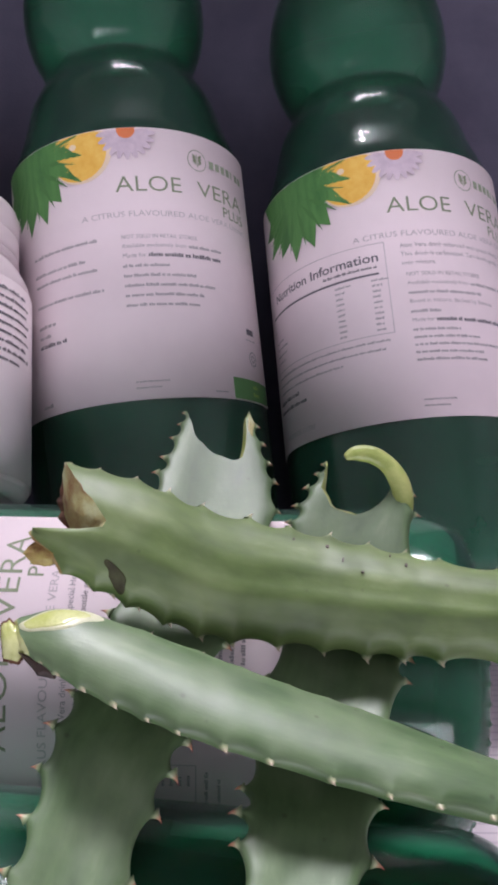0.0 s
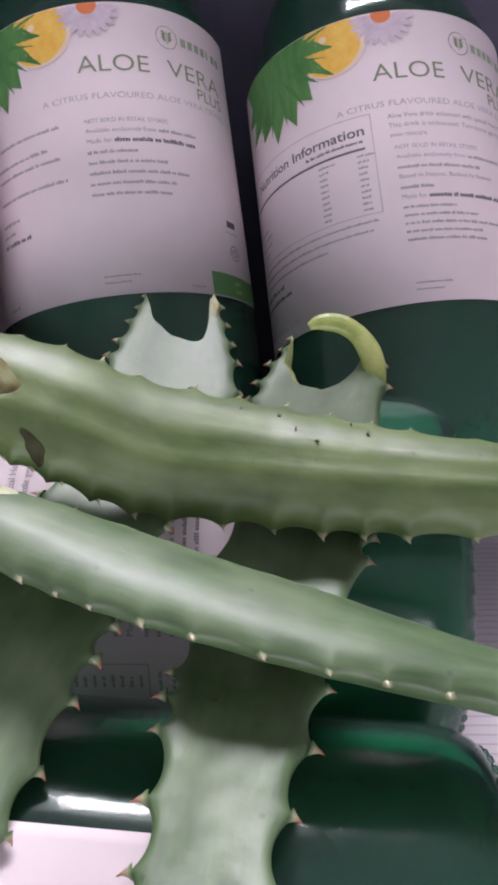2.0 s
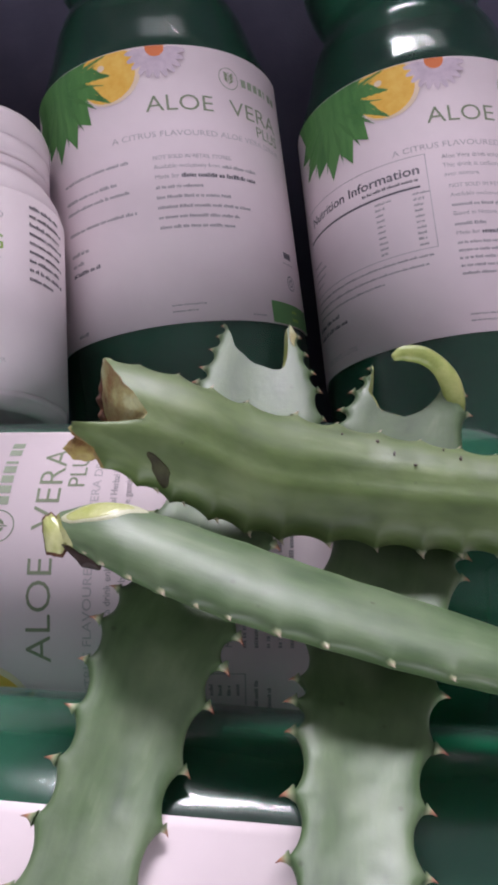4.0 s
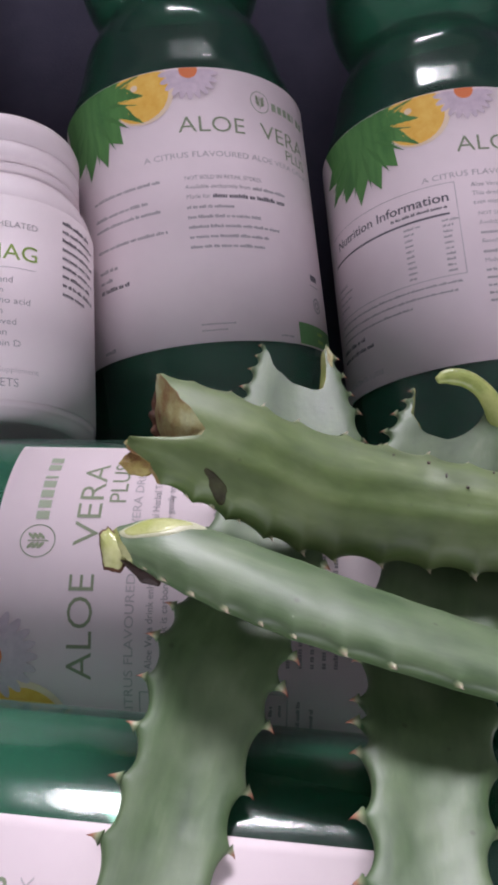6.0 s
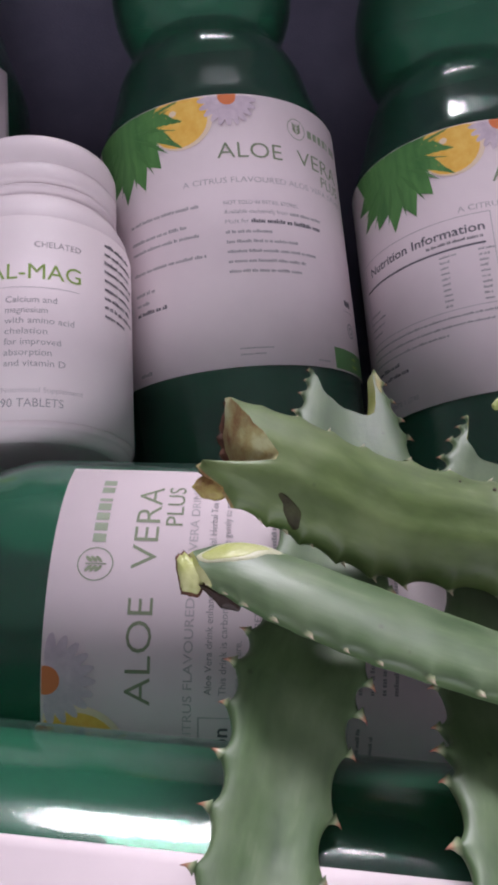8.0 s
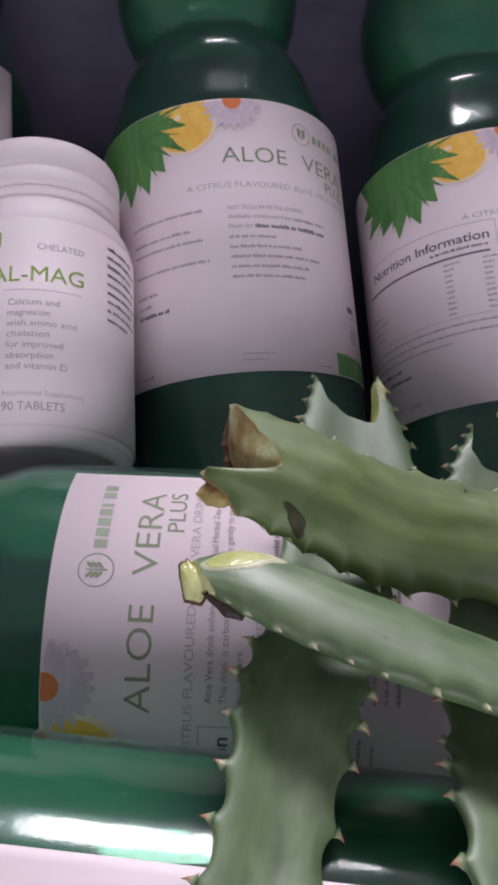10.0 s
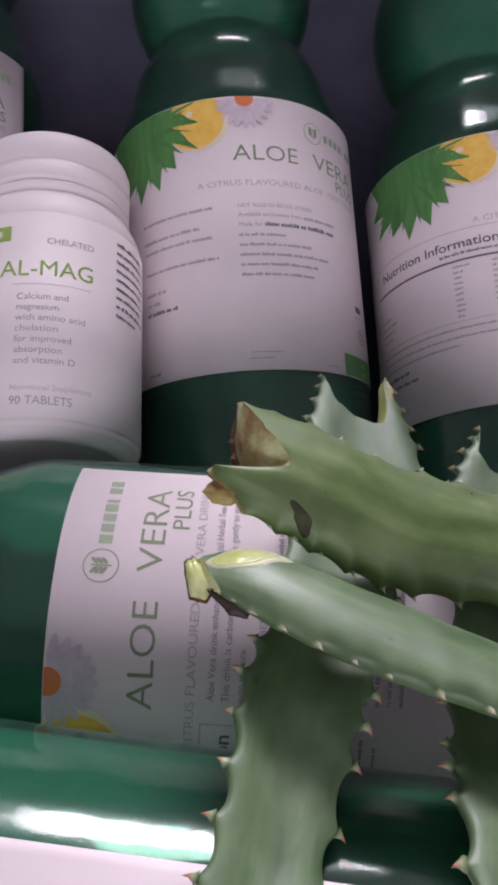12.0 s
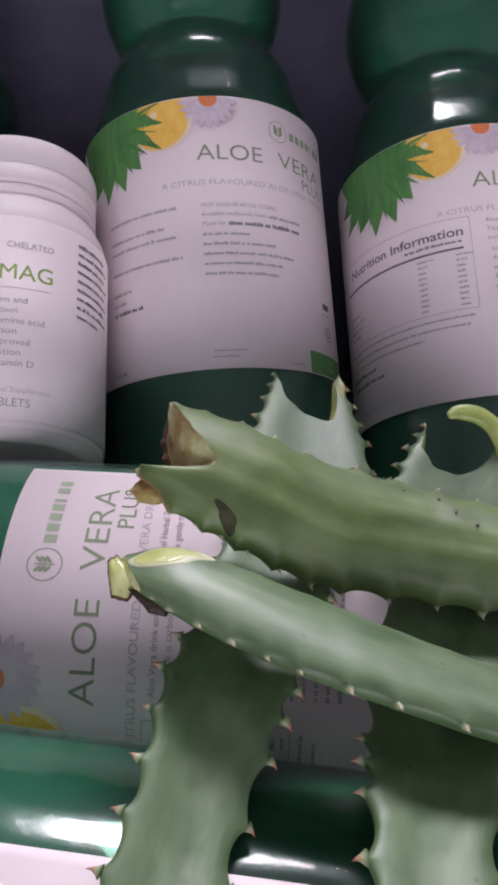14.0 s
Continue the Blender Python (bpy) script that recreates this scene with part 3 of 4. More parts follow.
def bottle(name_label, m, phi0, kind, level, label_z):
    """A litre bottle with its juice up to a level plane at the world height given."""
    ob = tagged(new("juice_bottle"), name_label, "bottle", "litre bottles of aloe drink")
    ob.matrix_world = m
    body = part("body", revolve(smooth_profile(BOTTLE, 110), 72), PLASTIC, ob, "clear green plastic wall")
    bm = revolve([(max(0.0, r - 0.0016), min(0.29, z + (0.0016 if z < 0.01 else 0))) for r, z in smooth_profile(BOTTLE[:25] + [(0.0, 0.2595)], 80)], 48)
    inv = m.inverted()
    co = inv @ Vector((m.translation.x, m.translation.y, level))
    no = (inv.to_3x3() @ Vector((0, 0, 1))).normalized()
    cut = bmesh.ops.bisect_plane(bm, geom=bm.verts[:] + bm.edges[:] + bm.faces[:], plane_co=co, plane_no=no, clear_outer=True)
    rim = [e for e in cut["geom_cut"] if isinstance(e, bmesh.types.BMEdge)]
    if rim:
        bmesh.ops.holes_fill(bm, edges=rim, sides=0)
    part("juice", bm, JUICE, ob, "clear green juice")
    cap = part("cap", revolve([(0.0, 0.3112), (0.0155, 0.3112), (0.0158, 0.3125), (0.0158, 0.328), (0.0148, 0.330), (0.0, 0.3305)], 48), INK_DARK, ob, "dark screw cap")
    # knurled ring of small teeth under the base
    tooth = None
    for k in range(56):
        a = 2 * math.pi * k / 56
        if tooth is None:
            tb = bmesh.new()
            bmesh.ops.create_icosphere(tb, subdivisions=1, radius=0.0013)
            t_ob = part("base_tooth", tb, PLASTIC, ob)
            tooth = t_ob.data
        else:
            t_ob = new("base_tooth", tooth)
            t_ob.parent = ob
        t_ob.location = (0.0432 * math.cos(a), 0.0432 * math.sin(a), 0.0015)
    drink_label(ob, label_z, phi0, kind)
    return ob


def on_axis(point, way, ref, along):
    """The pose of a bottle whose axis runs through the point the given way (REC frame), its base at along; ref turns its local x."""
    z = Vector(way).normalized()
    x = Vector(ref)
    x = (x - z * x.dot(z)).normalized()
    m = Matrix((x, z.cross(x), z)).transposed().to_4x4()
    return REC @ Matrix.Translation(Vector(point) + z * along) @ m


RIGHT, UP = (1, 0, 0), (0, 0, 1)
bottle("green juice bottle with a pinkish label, reclining beside a white jar", on_axis((-0.0402, 0.3305, 0.15), (-0.031, -0.1584, 1), RIGHT, -0.0296 - 0.054), -1.571, "list", rec((0, 0.28, 0.335)).z, 0.054)
bottle("green juice bottle with a nutrition table, reclining on dark cushion", on_axis((0.0622, 0.3303, 0.15), (-0.0088, -0.0853, 1), RIGHT, -0.0478 - 0.054), -1.681, "table", rec((0, 0.28, 0.335)).z, 0.054)
bottle("green juice bottle, reclining half hidden behind the white jar", on_axis((-0.1690, 0.3290, 0.15), (-0.020, -0.11, 1), RIGHT, 0.006 - 0.054), -1.80, "list", rec((0, 0.28, 0.335)).z, 0.054)
bottle("green juice bottle with a daisy label, lying under aloe leaves", on_axis(*FAR_AXIS, UP, 0.0208 - LABEL_H - 0.041), -2.064, "table", R * 2 - 0.010, 0.041)
bottle("green juice bottle lying on striped cover, nearly full", on_axis(*NEAR_AXIS, UP, -0.0735), -2.332, "list", R * 2 - 0.008, 0.041)

# ---------------------------------------------------------------- white tablet jar
JAR_R = 0.032
jar = tagged(new("tablet_jar"), "white plastic jar of mineral tablets standing on the lying bottle", "jar")
jar.matrix_world = REC @ pose(-0.1075, 0.2825, 0.079, 0, 0, 0)
JAR = [(0.0, 0.0015), (0.022, 0.0015), (0.027, 0.0), (0.0305, 0.0025), (JAR_R, 0.007), (JAR_R, 0.03), (JAR_R, 0.06), (JAR_R, 0.074), (0.0312, 0.080), (0.0285, 0.0855), (0.0262, 0.0885), (0.0258, 0.092), (0.0, 0.0925)]
part("body", revolve(smooth_profile(JAR, 70), 72), WHITE_PLASTIC, jar)
LID = [(0.0, 0.0928), (0.0272, 0.0928), (0.0276, 0.0945), (0.0276, 0.0995), (0.0268, 0.1003), (0.0268, 0.1010), (0.0276, 0.1018), (0.0276, 0.1090), (0.0268, 0.1112), (0.0250, 0.1120), (0.0, 0.1122)]
part("lid", revolve(LID, 96), WHITE_PLASTIC, jar, "ribbed white screw lid")
jw_label = label_sheet(jar, JAR_R + 0.0002, 0.005, 0.0755, -1.5708 - 2.6, -1.5708 + 2.6, WHITE_PLASTIC)
w = Wrap(jw_label, JAR_R + 0.0004, 0.0, -1.793)
w.rects("green_badge", [(-0.0140, 0.0650, 0.0027, 0.0703)], INK_LIME, label="lime green badge")
w.lines(-0.0120, 0.0665, [0.012], 0.002, 0.0022, PAPER)
w.words("CHELATED", 0.0139, 0.0638, 0.0021, INK_PALE, 1.0, 0.0150)
w.words("CAL-MAG", -0.0060, 0.0523, 0.0054, INK_LIME, 1.0, 0.0346)
w.rects("rule", [(0.004, 0.0492, 0.0285, 0.0494)], INK_PALE)
for k, line in enumerate(("Calcium and", "magnesium", "with amino acid", "chelation", "for improved", "absorption", "and vitamin D")):
    w.words(line, 0.0055, 0.0440 - 0.0036 * k, 0.0021, INK_GREY, 1.0, 0.00142 * len(line))
w.words("Nutritional Supplement", 0.0050, 0.0138, 0.0017, INK_PALE, 1.0, 0.0245)
w.words("90 TABLETS", 0.0050, 0.0092, 0.0027, INK_GREY, 1.0, 0.0184)
w.lines(0.0385, 0.0705, [0.016, 0.018, 0.017, 0.018, 0.017, 0.018, 0.016, 0.018, 0.012], 0.0033, 0.0014, INK_DARK)
w.ellipse(-0.004, 0.010, 0.006, 0.009, "printed_lemon", PRINT_LEMON)


# ---------------------------------------------------------------- aloe leaves
def thorn_mesh(material):
    bm = bmesh.new()
    rings = []
    for k, (h, r) in enumerate(((0, 0.0018), (0.0008, 0.0010), (0.0018, 0.00042))):
        rings.append([bm.verts.new((r * math.cos(a) + 0.12 * h * h / 0.003, 0.75 * r * math.sin(a), h)) for a in (2 * math.pi * j / 6 for j in range(6))])
    tip = bm.verts.new((0.0007, 0, 0.0030))
    for a, c in zip(rings, rings[1:]):
        for j in range(6):
            bm.faces.new((a[j], a[(j + 1) % 6], c[(j + 1) % 6], c[j]))
    for j in range(6):
        bm.faces.new((rings[-1][j], rings[-1][(j + 1) % 6], tip))
    me = bpy.data.meshes.new("thorn")
    bm.to_mesh(me)
    bm.free()
    for p in me.polygons:
        p.use_smooth = True
    me.materials.append(material)
    return me


THORN = {m.name: thorn_mesh(m) for m in (THORN_PALE, THORN_RED)}


def between(table, s):
    """A smooth value at s from (s, value) pairs."""
    for (s0, v0), (s1, v1) in zip(table, table[1:]):
        if s <= s1:
            k = max(0.0, (s - s0) / (s1 - s0))
            return v0 + (v1 - v0) * k * k * (3 - 2 * k)
    return table[-1][1]


def thorn_row(seen, step):
    """Thorn places along an edge: those seen, the gaps filled evenly, and on to the tip."""
    row = list(seen[:1])
    for v in seen[1:] + [0.97]:
        n = max(1, round((v - row[-1]) / step))
        start = row[-1]
        row += [start + (v - start) * k / n for k in range(1, n + 1)]
    return row


def aloe_leaf(label, pairs, skin, top_bulge, under_bulge, ends, marks, thorn_kind, cut, channel=0.0, seed=1, thorn_size=1.0, cusp=0.0018, rim=None, ridge=0.0, patches=(), flat=2.8, pinch=((-1, 0.0), (1, 0.0))):
    """A fleshy leaf lofted between two edges, from its cut end to its tip. ends: how far the upper and the under skin are cut back, across the leaf;
    flat: how flat-topped its section is; pinch: where the skins meet at the cut; marks: where the thorns sit on each edge; channel: how deep the upper side is furrowed; cusp: how far the edge runs out under a thorn."""
    rng = random.Random(seed)
    ea = [rec(p) for p, q in pairs]
    eb = [rec(q) for p, q in pairs]
    up = (REC.to_3x3() @ Vector((0, -1, 0.25))).normalized()

    def at(v, s):
        a, c = spline(ea, v), spline(eb, v)
        a2, c2 = spline(ea, v + 0.01), spline(eb, v + 0.01)
        ax = ((a2 + c2) - (a + c)).normalized()
        wd = c - a
        nrm = ax.cross(wd).normalized()
        if nrm.dot(up) < 0:
            nrm = -nrm
        return a, c, ax, wd, nrm

    def point(v, s, side):
        vv = v + between(ends[0 if side > 0 else 1], s) * (1 - v) ** 8
        a, c, ax, wd, nrm = at(vv, s)
        half = wd.length / 2
        row = marks[0 if s < 0 else 1]
        near = min(range(len(row)), key=lambda k: abs(row[k] - vv))
        other = max(0, min(len(row) - 1, near + (1 if vv > row[near] else -1)))
        gap = abs(row[other] - row[near]) / 2 or 0.03
        lobe = max(0.0, 1 - abs(vv - row[near]) / gap) ** 2.2
        out = 1 + min(1.0, half / 0.006) * (cusp * (0.55 + 0.45 * min(1.0, vv / 0.15)) * lobe - 0.0003) / half * abs(s) ** 6
        thin = min(1.0, half / 0.011)
        body = max(0.0, 1 - abs(s) ** flat) ** 0.55
        h = (top_bulge * body - channel * (1 - s * s) ** 1.2) if side > 0 else -under_bulge * body
        h *= 1 - between(pinch, s) * math.exp(-v / 0.035)
        h += 0.00014 * noise.noise(Vector((vv * 30 + seed * 7, s * 2.6, side))) * body
        if side > 0 and ridge:
            h += ridge * (math.exp(-((s - 0.42) / 0.13) ** 2) + 0.5 * math.exp(-((s + 0.1) / 0.10) ** 2))
        return (a + c) / 2 + wd / 2 * s * out + nrm * h * thin

    rows, cols = 260, 24
    ob = tagged(new("aloe_leaf"), label, "aloe leaf", "cut aloe leaves")
    base = (ea[0] + eb[0]) / 2
    ob.matrix_world = Matrix.Translation(base)
    bm = bmesh.new()
    ss = [math.sin(math.pi / 2 * (-1 + 2 * k / cols)) for k in range(cols + 1)]
    uv = bm.loops.layers.uv.new("UVMap")
    prev = None
    first = None
    for i in range(rows + 1):
        v = i / rows
        ring = [bm.verts.new(point(v, s, 1) - base) for s in ss] + [bm.verts.new(point(v, s, -1) - base) for s in ss[-2:0:-1]]
        if prev:
            for k in range(len(ring)):
                j = (k + 1) % len(ring)
                f = bm.faces.new((prev[k], prev[j], ring[j], ring[k]))
                for lp, (fv, fk) in zip(f.loops, ((i - 1, k), (i - 1, k + 1), (i, k + 1), (i, k))):
                    lp[uv].uv = (fv / rows * 3.0 + seed, fk / len(ring) * 1.5)
        else:
            first = ring
        prev = ring
    bm.faces.new(prev)
    part("leaf_blade", bm, skin, ob, solid=True)
    # the cut: a strip of flesh from the upper to the under skin
    bm = bmesh.new()
    rows2 = []
    for s in ss:
        p, q = point(0, s, 1) - base, point(0, s, -1) - base
        _, _, ax, _, _ = at(0, s)
        rows2.append([bm.verts.new(p.lerp(q, f) + ax * ((0.5 - abs(f - 0.5)) * (-0.0020 + 0.0014 * noise.noise(Vector((s * 5, f * 3, seed)))))) for f in (0.0, 0.25, 0.5, 0.75, 1.0)])
    for r1, r2 in zip(rows2, rows2[1:]):
        for k in range(4):
            bm.faces.new((r1[k], r1[k + 1], r2[k + 1], r2[k]))
    part("cut_end", bm, cut[0], ob, cut[1])
    if rim:
        bm = bmesh.new()
        prev = None
        for k in range(41):
            s = rim[1] + (rim[2] - rim[1]) * k / 40
            p = point(0, s, -1) - base
            _, _, ax, wd, nrm = at(0, s)
            r = 0.0006 * (0.6 + 0.6 * noise.noise(Vector((k * 0.22, seed, 2)))) + 0.0003
            row = [bm.verts.new(p - ax * (1.6 * r * math.cos(a)) + nrm * (r * math.sin(a))) for a in (math.pi / 3 * j for j in range(6))]
            if prev:
                for j in range(6):
                    bm.faces.new((prev[j], prev[(j + 1) % 6], row[(j + 1) % 6], row[j]))
            prev = row
        part("dry_edge", bm, rim[0], ob, "brown dried edge of the cut")
    for layer, (v0, s0, rv, rs, lean, stain, name, note) in enumerate(patches):
        bm = bmesh.new()
        lift = 0.00022 + 0.00006 * layer
        inner, mid = None, bm.verts.new(point(v0, s0, 1) - base + at(v0, s0)[4] * lift)
        for q in (0.25, 0.5, 0.75, 0.92, 1.0):
            ring = []
            for k in range(28):
                a = math.pi * k / 14
                wob = q * (1 + 0.22 * noise.noise(Vector((math.cos(a) * 1.4, math.sin(a) * 1.4, seed + s0 + v0 * 40))))
                pv, ps = max(0.0, v0 + rv * wob * math.cos(a)), max(-0.995, min(0.995, s0 + rs * wob * math.sin(a) + lean * wob * math.cos(a)))
                ring.append(bm.verts.new(point(pv, ps, 1) - base + at(pv, ps)[4] * (lift if q < 1 else -0.0001)))
            for k in range(28):
                j = (k + 1) % 28
                bm.faces.new((inner[k], inner[j], ring[j], ring[k]) if inner else (mid, ring[k], ring[j]))
            inner = ring
        part(name, bm, stain, ob, note)
    # thorns along both edges
    for e, s in ((0, -1), (1, 1)):
        for mk in marks[e]:
            if mk > 0.965:
                continue
            p = point(mk, s, 1)
            _, _, ax, wd, nrm = at(mk, s)
            if wd.length < 0.003:
                continue
            out = (wd.normalized() * s + ax * rng.uniform(0.05, 0.35) + nrm * rng.uniform(-0.1, 0.25)).normalized()
            side = (ax - out * ax.dot(out)).normalized()
            m = Matrix((side, out.cross(side), out)).transposed().to_4x4()
            t = new("thorn", THORN[thorn_kind.name])
            t.parent = ob
            k = thorn_size * (0.65 + 0.35 * min(1.0, mk / 0.15)) * rng.uniform(0.8, 1.15) * min(1.0, 0.5 + wd.length / 0.03)
            t.matrix_parent_inverse = Matrix.Identity(4)
            t.matrix_basis = Matrix.Translation(p - base - out * 0.0005) @ m @ Matrix.Scale(k, 4)
    return ob, base


T_EDGES = [((-0.0414, 0.1885, 0.0599), (-0.0494, 0.1815, 0.0395)), ((-0.0263, 0.1935, 0.0558), (-0.0298, 0.1855, 0.0285)), ((-0.0113, 0.1985, 0.0491), (-0.0129, 0.1925, 0.0207)),
           ((0.0089, 0.2045, 0.044), (0.003, 0.1975, 0.0183)), ((0.0267, 0.2075, 0.0391), (0.0223, 0.1985, 0.0147)), ((0.0432, 0.2085, 0.0342), (0.0388, 0.1995, 0.0125)),
           ((0.0742, 0.2105, 0.0261), (0.0697, 0.2015, 0.0094)), ((0.1039, 0.2105, 0.0146), (0.1, 0.2045, 0.0062)), ((0.1236, 0.2095, 0.0067), (0.1221, 0.2075, 0.0046))]
U_EDGES = [((-0.0505, 0.1815, 0.0255), (-0.0476, 0.1755, 0.0184)), ((-0.0386, 0.1835, 0.0261), (-0.036, 0.1715, 0.0107)), ((-0.0147, 0.1865, 0.0162), (-0.0174, 0.1695, 0.0014)),
           ((0.004, 0.1885, 0.0078), (-0.0004, 0.169, -0.0051)), ((0.0205, 0.1905, 0.0009), (0.016, 0.1695, -0.011)), ((0.0378, 0.1905, -0.0073), (0.0292, 0.1705, -0.0149)),
           ((0.054, 0.1935, -0.0146), (0.0466, 0.1735, -0.0197)), ((0.0636, 0.1945, -0.0197), (0.0583, 0.1765, -0.0232)), ((0.0805, 0.1945, -0.0273), (0.0758, 0.1835, -0.0284)),
           ((0.0919, 0.1915, -0.0325), (0.0902, 0.1885, -0.0328))]
V_EDGES = [((-0.0176, 0.246, 0.0921), (0.0011, 0.248, 0.0911)), ((-0.0249, 0.229, 0.0664), (0.0049, 0.232, 0.0563)), ((-0.0298, 0.215, 0.0443), (-0.0065, 0.21, 0.0282)),
           ((-0.0355, 0.193, 0.0177), (-0.0169, 0.191, 0.003)), ((-0.042, 0.181, 0.0021), (-0.0235, 0.181, -0.0109)), ((-0.0451, 0.171, -0.0149), (-0.0299, 0.171, -0.0272)),
           ((-0.05, 0.161, -0.0324), (-0.0345, 0.159, -0.0412)), ((-0.0534, 0.147, -0.0523), (-0.0403, 0.147, -0.0564))]
W_EDGES = [((0.0207, 0.228, 0.0672), (0.0411, 0.222, 0.0576)), ((0.0106, 0.221, 0.0504), (0.0388, 0.219, 0.0437)), ((0.0052, 0.2105, 0.0232), (0.0312, 0.2075, 0.0137)),
           ((-0.0034, 0.1865, -0.0052), (0.0205, 0.1865, -0.0105)), ((-0.0057, 0.175, -0.0165), (0.0153, 0.175, -0.023)), ((-0.0072, 0.165, -0.0294), (0.0106, 0.165, -0.0341)),
           ((-0.0095, 0.155, -0.0422), (0.008, 0.154, -0.0448)), ((-0.0125, 0.143, -0.0544), (0.0023, 0.141, -0.0565))]
# how far each skin is cut back from the leaf's end, from one edge (-1) to the other (1)
T_ENDS = ([(-1, 0.0), (-0.8, 0.004), (-0.6, 0.018), (-0.3, 0.042), (0.0, 0.072), (0.16, 0.086), (0.25, 0.082), (0.34, 0.064), (0.44, 0.036), (0.52, 0.0), (0.60, -0.024), (0.68, 0.004), (0.82, 0.036), (1, 0.052)],
          [(-1, 0.0), (-0.9, 0.010), (-0.5, 0.014), (-0.1, 0.028), (0.12, 0.050), (0.34, 0.048), (0.44, 0.028), (0.52, 0.002), (0.60, -0.022), (0.68, 0.006), (0.82, 0.038), (1, 0.052)])
U_ENDS = ([(-1, 0.030), (-0.7, 0.004), (-0.3, -0.004), (0.1, -0.006), (0.4, 0.0), (0.7, 0.008), (1, 0.016)],
          [(-1, 0.030), (-0.7, 0.0), (0.0, -0.002), (0.3, 0.004), (0.6, 0.012), (1, 0.016)])
V_ENDS = ([(-1, 0.0), (-0.85, 0.020), (-0.5, 0.058), (-0.1, 0.076), (0.32, 0.082), (0.54, 0.074), (0.68, 0.044), (0.8, 0.014), (1, 0.0)],
          [(-1, 0.0), (-0.85, 0.014), (-0.5, 0.048), (-0.1, 0.066), (0.32, 0.072), (0.54, 0.060), (0.68, 0.030), (0.8, 0.004), (1, 0.0)])
W_ENDS = ([(-1, 0.0), (-0.9, 0.030), (-0.75, 0.075), (-0.4, 0.110), (0.0, 0.116), (0.30, 0.098), (0.48, 0.060), (0.60, 0.014), (0.72, 0.0), (1, 0.0)],
          [(-1, 0.0), (-0.9, 0.024), (-0.75, 0.062), (-0.4, 0.092), (0.0, 0.098), (0.30, 0.082), (0.48, 0.046), (0.60, 0.008), (0.72, 0.0), (1, 0.0)])
T_MARKS = (thorn_row([0.004, 0.055, 0.122, 0.185, 0.245, 0.312, 0.367, 0.432, 0.497, 0.570, 0.623], 0.062), thorn_row([0.050, 0.092, 0.135, 0.188, 0.240, 0.295, 0.375, 0.440, 0.500, 0.568, 0.625], 0.060))
U_MARKS = (thorn_row([0.128, 0.175, 0.275, 0.330, 0.385, 0.477, 0.547], 0.056), thorn_row([0.030, 0.068, 0.113, 0.152, 0.188, 0.223, 0.278, 0.333, 0.405, 0.482, 0.557], 0.060))
V_MARKS = (thorn_row([0.003, 0.028, 0.058, 0.098, 0.128, 0.560, 0.627, 0.698, 0.765], 0.062), thorn_row([0.022, 0.048, 0.075, 0.100, 0.142, 0.517, 0.588, 0.677, 0.757, 0.855], 0.066))
W_MARKS = (thorn_row([0.003, 0.030, 0.068, 0.113, 0.145, 0.480, 0.605, 0.708, 0.802], 0.070), thorn_row([0.025, 0.090, 0.285, 0.312, 0.470, 0.578, 0.690, 0.805], 0.080))
T_LEAF, T_BASE = aloe_leaf("olive green aloe leaf with browned cut end, laid across others", T_EDGES, LEAF_OLIVE, 0.0076, 0.0050, T_ENDS, T_MARKS, THORN_PALE, (SCAR, "dried beige and brown cut end"), seed=1, thorn_size=0.62, cusp=0.0017,
                           rim=(RUST, -0.97, 0.20), ridge=0.0008, flat=2.0, pinch=((-1, 0.0), (0.30, 0.0), (0.50, 0.85), (1, 0.9)),
                           patches=[(0.100, 0.82, 0.014, 0.15, 0.0, BRUISE, "bruise", "dark brown bruise")] + [(v, at_s, 0.0016 + 0.0012 * (k % 2), 0.020 + 0.012 * (k % 3), 0.0, BROWN, "speck", "") for k, (v, at_s) in
                                    enumerate(((0.370, -0.67), (0.425, -0.64), (0.450, -0.38), (0.480, -0.17), (0.530, -0.70), (0.560, -0.50)))])
U_LEAF, U_BASE = aloe_leaf("grey green aloe leaf with yellowish cut end, laid across others", U_EDGES, LEAF_BLUE, 0.0043, 0.0045, U_ENDS, U_MARKS, THORN_PALE, (FLESH, "yellow green cut flesh"), seed=2, thorn_size=0.64, cusp=0.0010, flat=2.2,
                           patches=[(0.066, -0.36, 0.066, 0.46, -0.28, PALE_RIM, "cut_rim", "pale rim of the cut"), (0.066, -0.36, 0.056, 0.37, -0.25, FLESH, "cut_face", "yellow green cut flesh")])
V_LEAF, V_BASE = aloe_leaf("grey green aloe leaf with hollowed end, resting on lying bottles", V_EDGES, LEAF_BLUE, 0.0030, 0.0060, V_ENDS, V_MARKS, THORN_RED, (FLESH, "pale cut flesh"), channel=0.0026, seed=3, thorn_size=0.82, cusp=0.0019,
                           patches=[(0.016, 0.88, 0.016, 0.10, 0.0, SCAR, "browned_tip", "dry ochre tip")])
W_LEAF, W_BASE = aloe_leaf("grey green aloe leaf with curling end, resting on lying bottles", W_EDGES, LEAF_BLUE, 0.0030, 0.0060, W_ENDS, W_MARKS, THORN_RED, (FLESH, "pale cut flesh"), channel=0.0026, seed=4, thorn_size=0.84, cusp=0.0020)


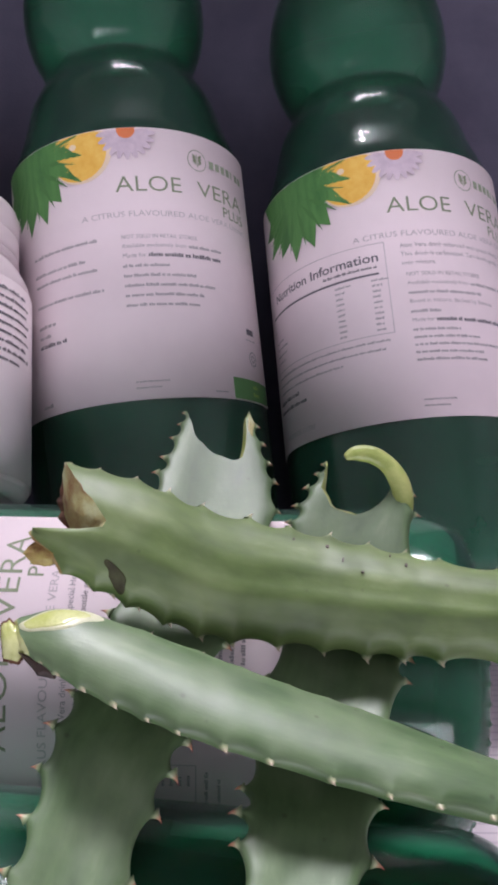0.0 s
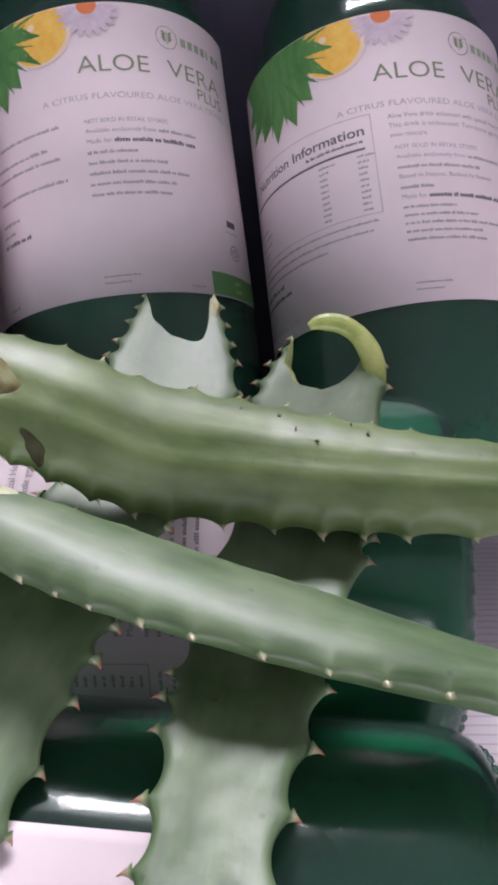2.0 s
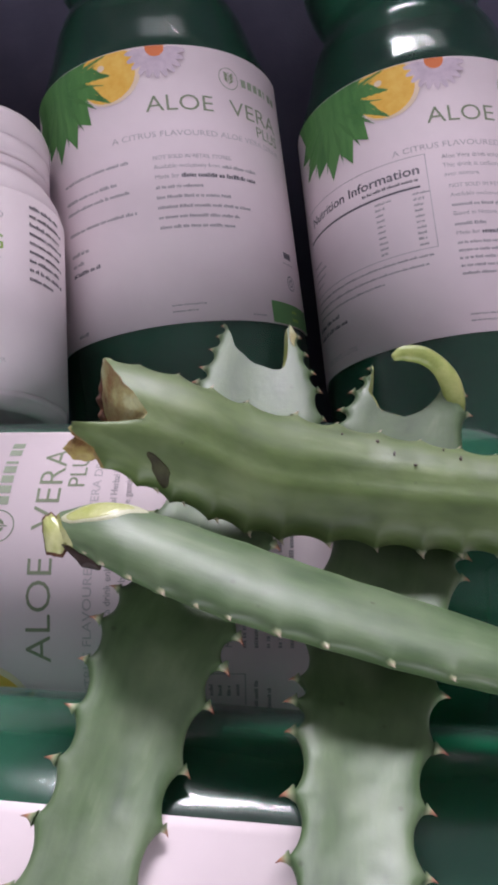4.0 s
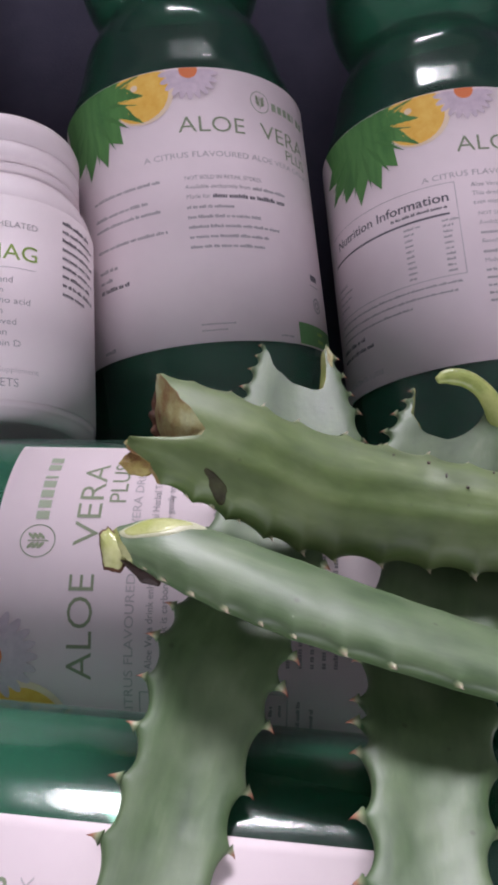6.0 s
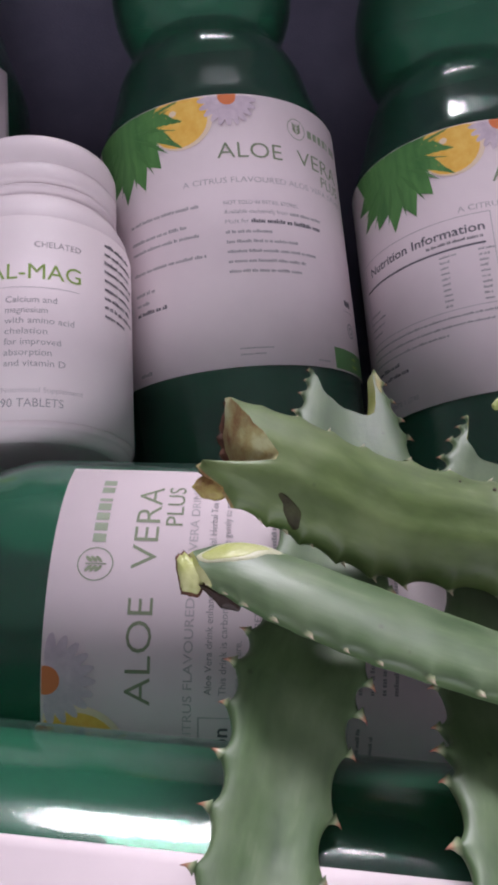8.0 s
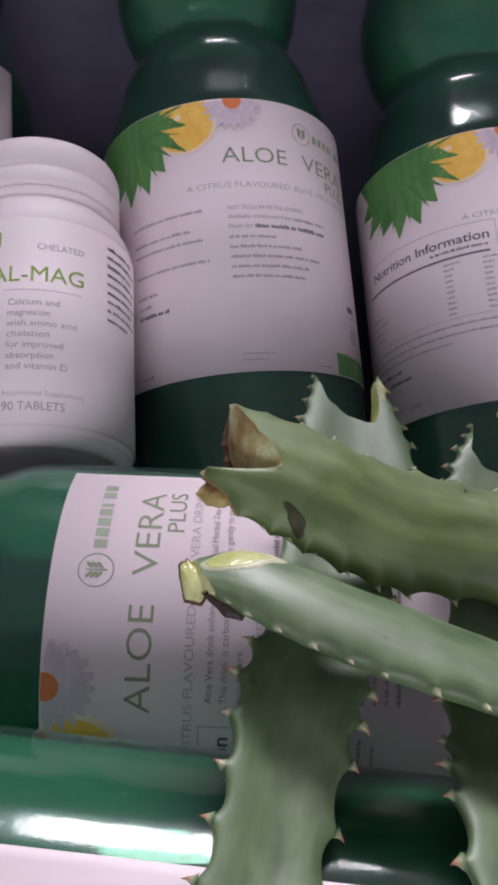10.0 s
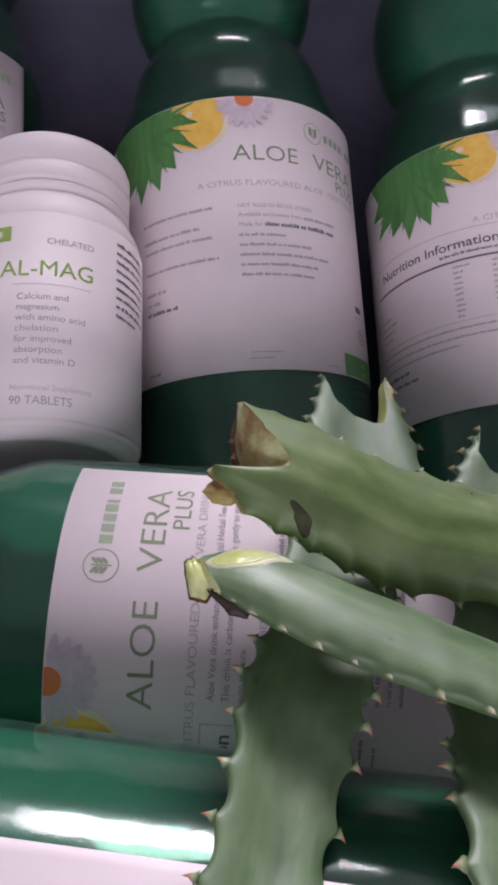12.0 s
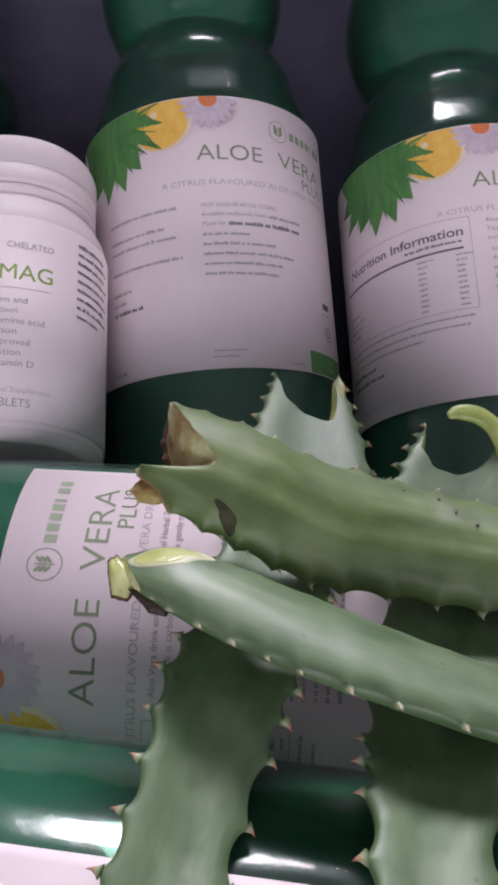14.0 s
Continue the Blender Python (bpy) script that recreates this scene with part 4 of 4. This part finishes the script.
def sweep(points, radii, flat, thin=1.0, n=30, ring=10):
    """A tapering flattened rod along a line in the REC frame; flat: the share of its thickness across the view."""
    bm = bmesh.new()
    prev = None
    deep = Vector((0, 1, 0))
    for i in range(n + 1):
        v = i / n
        p, q = spline(points, v), spline(points, min(1.0, v + 0.02)) if v < 0.98 else spline(points, v)
        ax = (q - p) if v < 0.98 else (p - spline(points, v - 0.02))
        ax.normalize()
        side = ax.cross(deep).normalized()
        r = spline([(x, 0, 0) for x in radii], v)[0]
        row = [bm.verts.new(REC @ (p + side * (r * flat * math.cos(a)) + deep * (r * thin * math.sin(a)))) for a in (2 * math.pi * k / ring for k in range(ring))]
        if prev:
            for k in range(ring):
                bm.faces.new((prev[k], prev[(k + 1) % ring], row[(k + 1) % ring], row[k]))
        else:
            bm.faces.new(row)
        prev = row
    bm.faces.new(prev)
    return bm


def hang(name, bm, material, leaf, base, label):
    for v in bm.verts:
        v.co -= base
    return part(name, bm, material, leaf, label)


CURL = [(0.0386, 0.2225, 0.0478), (0.0389, 0.2215, 0.0527), (0.0382, 0.2205, 0.0585), (0.0358, 0.2200, 0.0632), (0.0321, 0.2195, 0.0661), (0.0278, 0.2190, 0.0668), (0.0247, 0.2185, 0.0658)]
hang("curled_rind", sweep(CURL, [0.0010, 0.0024, 0.0027, 0.0024, 0.0024, 0.0021, 0.0009], 1.0, 0.5), CURL_SKIN, W_LEAF, W_BASE, "yellow green strip of rind, curled over")


def shred(outline, thick, curl):
    """A thin torn sheet of rind with a ragged rim, bulged by curl."""
    mid = sum((Vector(p) for p in outline), Vector()) / len(outline)
    closed = [Vector(p) for p in outline] + [Vector(outline[0])]
    n = 40
    edge = []
    for k in range(n):
        p = closed[int(k / n * len(outline))].lerp(closed[int(k / n * len(outline)) + 1], k / n * len(outline) % 1)
        edge.append(mid + (p - mid) * (1 + 0.10 * noise.noise(Vector((k * 0.5, curl * 900, 0.7)))))
    bm = bmesh.new()
    faces = []
    for side in (-0.5, 0.5):
        c = bm.verts.new(REC @ (mid + Vector((0, side * thick - curl, 0))))
        inner = None
        for q in (0.35, 0.7, 1.0):
            ring = [bm.verts.new(REC @ (mid + (p - mid) * q + Vector((0, side * thick * (1.4 - q * 0.6) - curl * (1 - q * q), 0)))) for p in edge]
            for k in range(n):
                j = (k + 1) % n
                bm.faces.new((inner[k], inner[j], ring[j], ring[k]) if inner else (c, ring[k], ring[j]))
            inner = ring
        faces.append(inner)
    for k in range(n):
        j = (k + 1) % n
        bm.faces.new((faces[0][k], faces[0][j], faces[1][j], faces[1][k]))
    return bm


FLAP_T = [(-0.0462, 0.1838, 0.0428), (-0.0496, 0.1825, 0.0393), (-0.0472, 0.1828, 0.0366), (-0.0439, 0.1832, 0.0362), (-0.0400, 0.1842, 0.0384), (-0.0425, 0.1845, 0.0408)]
hang("dry_flap", shred(FLAP_T, 0.0005, 0.0009), OCHRE, T_LEAF, T_BASE, "dry yellow and brown shred of rind")
FLAP_U = [(-0.0512, 0.1790, 0.0250), (-0.0527, 0.1785, 0.0238), (-0.0524, 0.1780, 0.0203), (-0.0518, 0.1775, 0.0172), (-0.0487, 0.1770, 0.0164), (-0.0470, 0.1775, 0.0200)]
hang("yellow_flap", shred(FLAP_U, 0.0006, 0.0006), FLESH, U_LEAF, U_BASE, "thin yellow shred of rind")
hang("browned_rim", shred([(-0.0500 + (x + 0.0500) * 1.14, y + 0.0006, 0.0205 + (z - 0.0205) * 1.14) for x, y, z in FLAP_U], 0.0004, 0.0002), RUST, U_LEAF, U_BASE, "thin browned rim of the shred")
FLAP_B = [(-0.0486, 0.1768, 0.0182), (-0.0445, 0.1762, 0.0172), (-0.0400, 0.1757, 0.0142), (-0.0412, 0.1757, 0.0124), (-0.0446, 0.1760, 0.0134)]
hang("brown_flap", shred(FLAP_B, 0.0007, 0.0005), BROWN, U_LEAF, U_BASE, "brown rotted shred of rind")
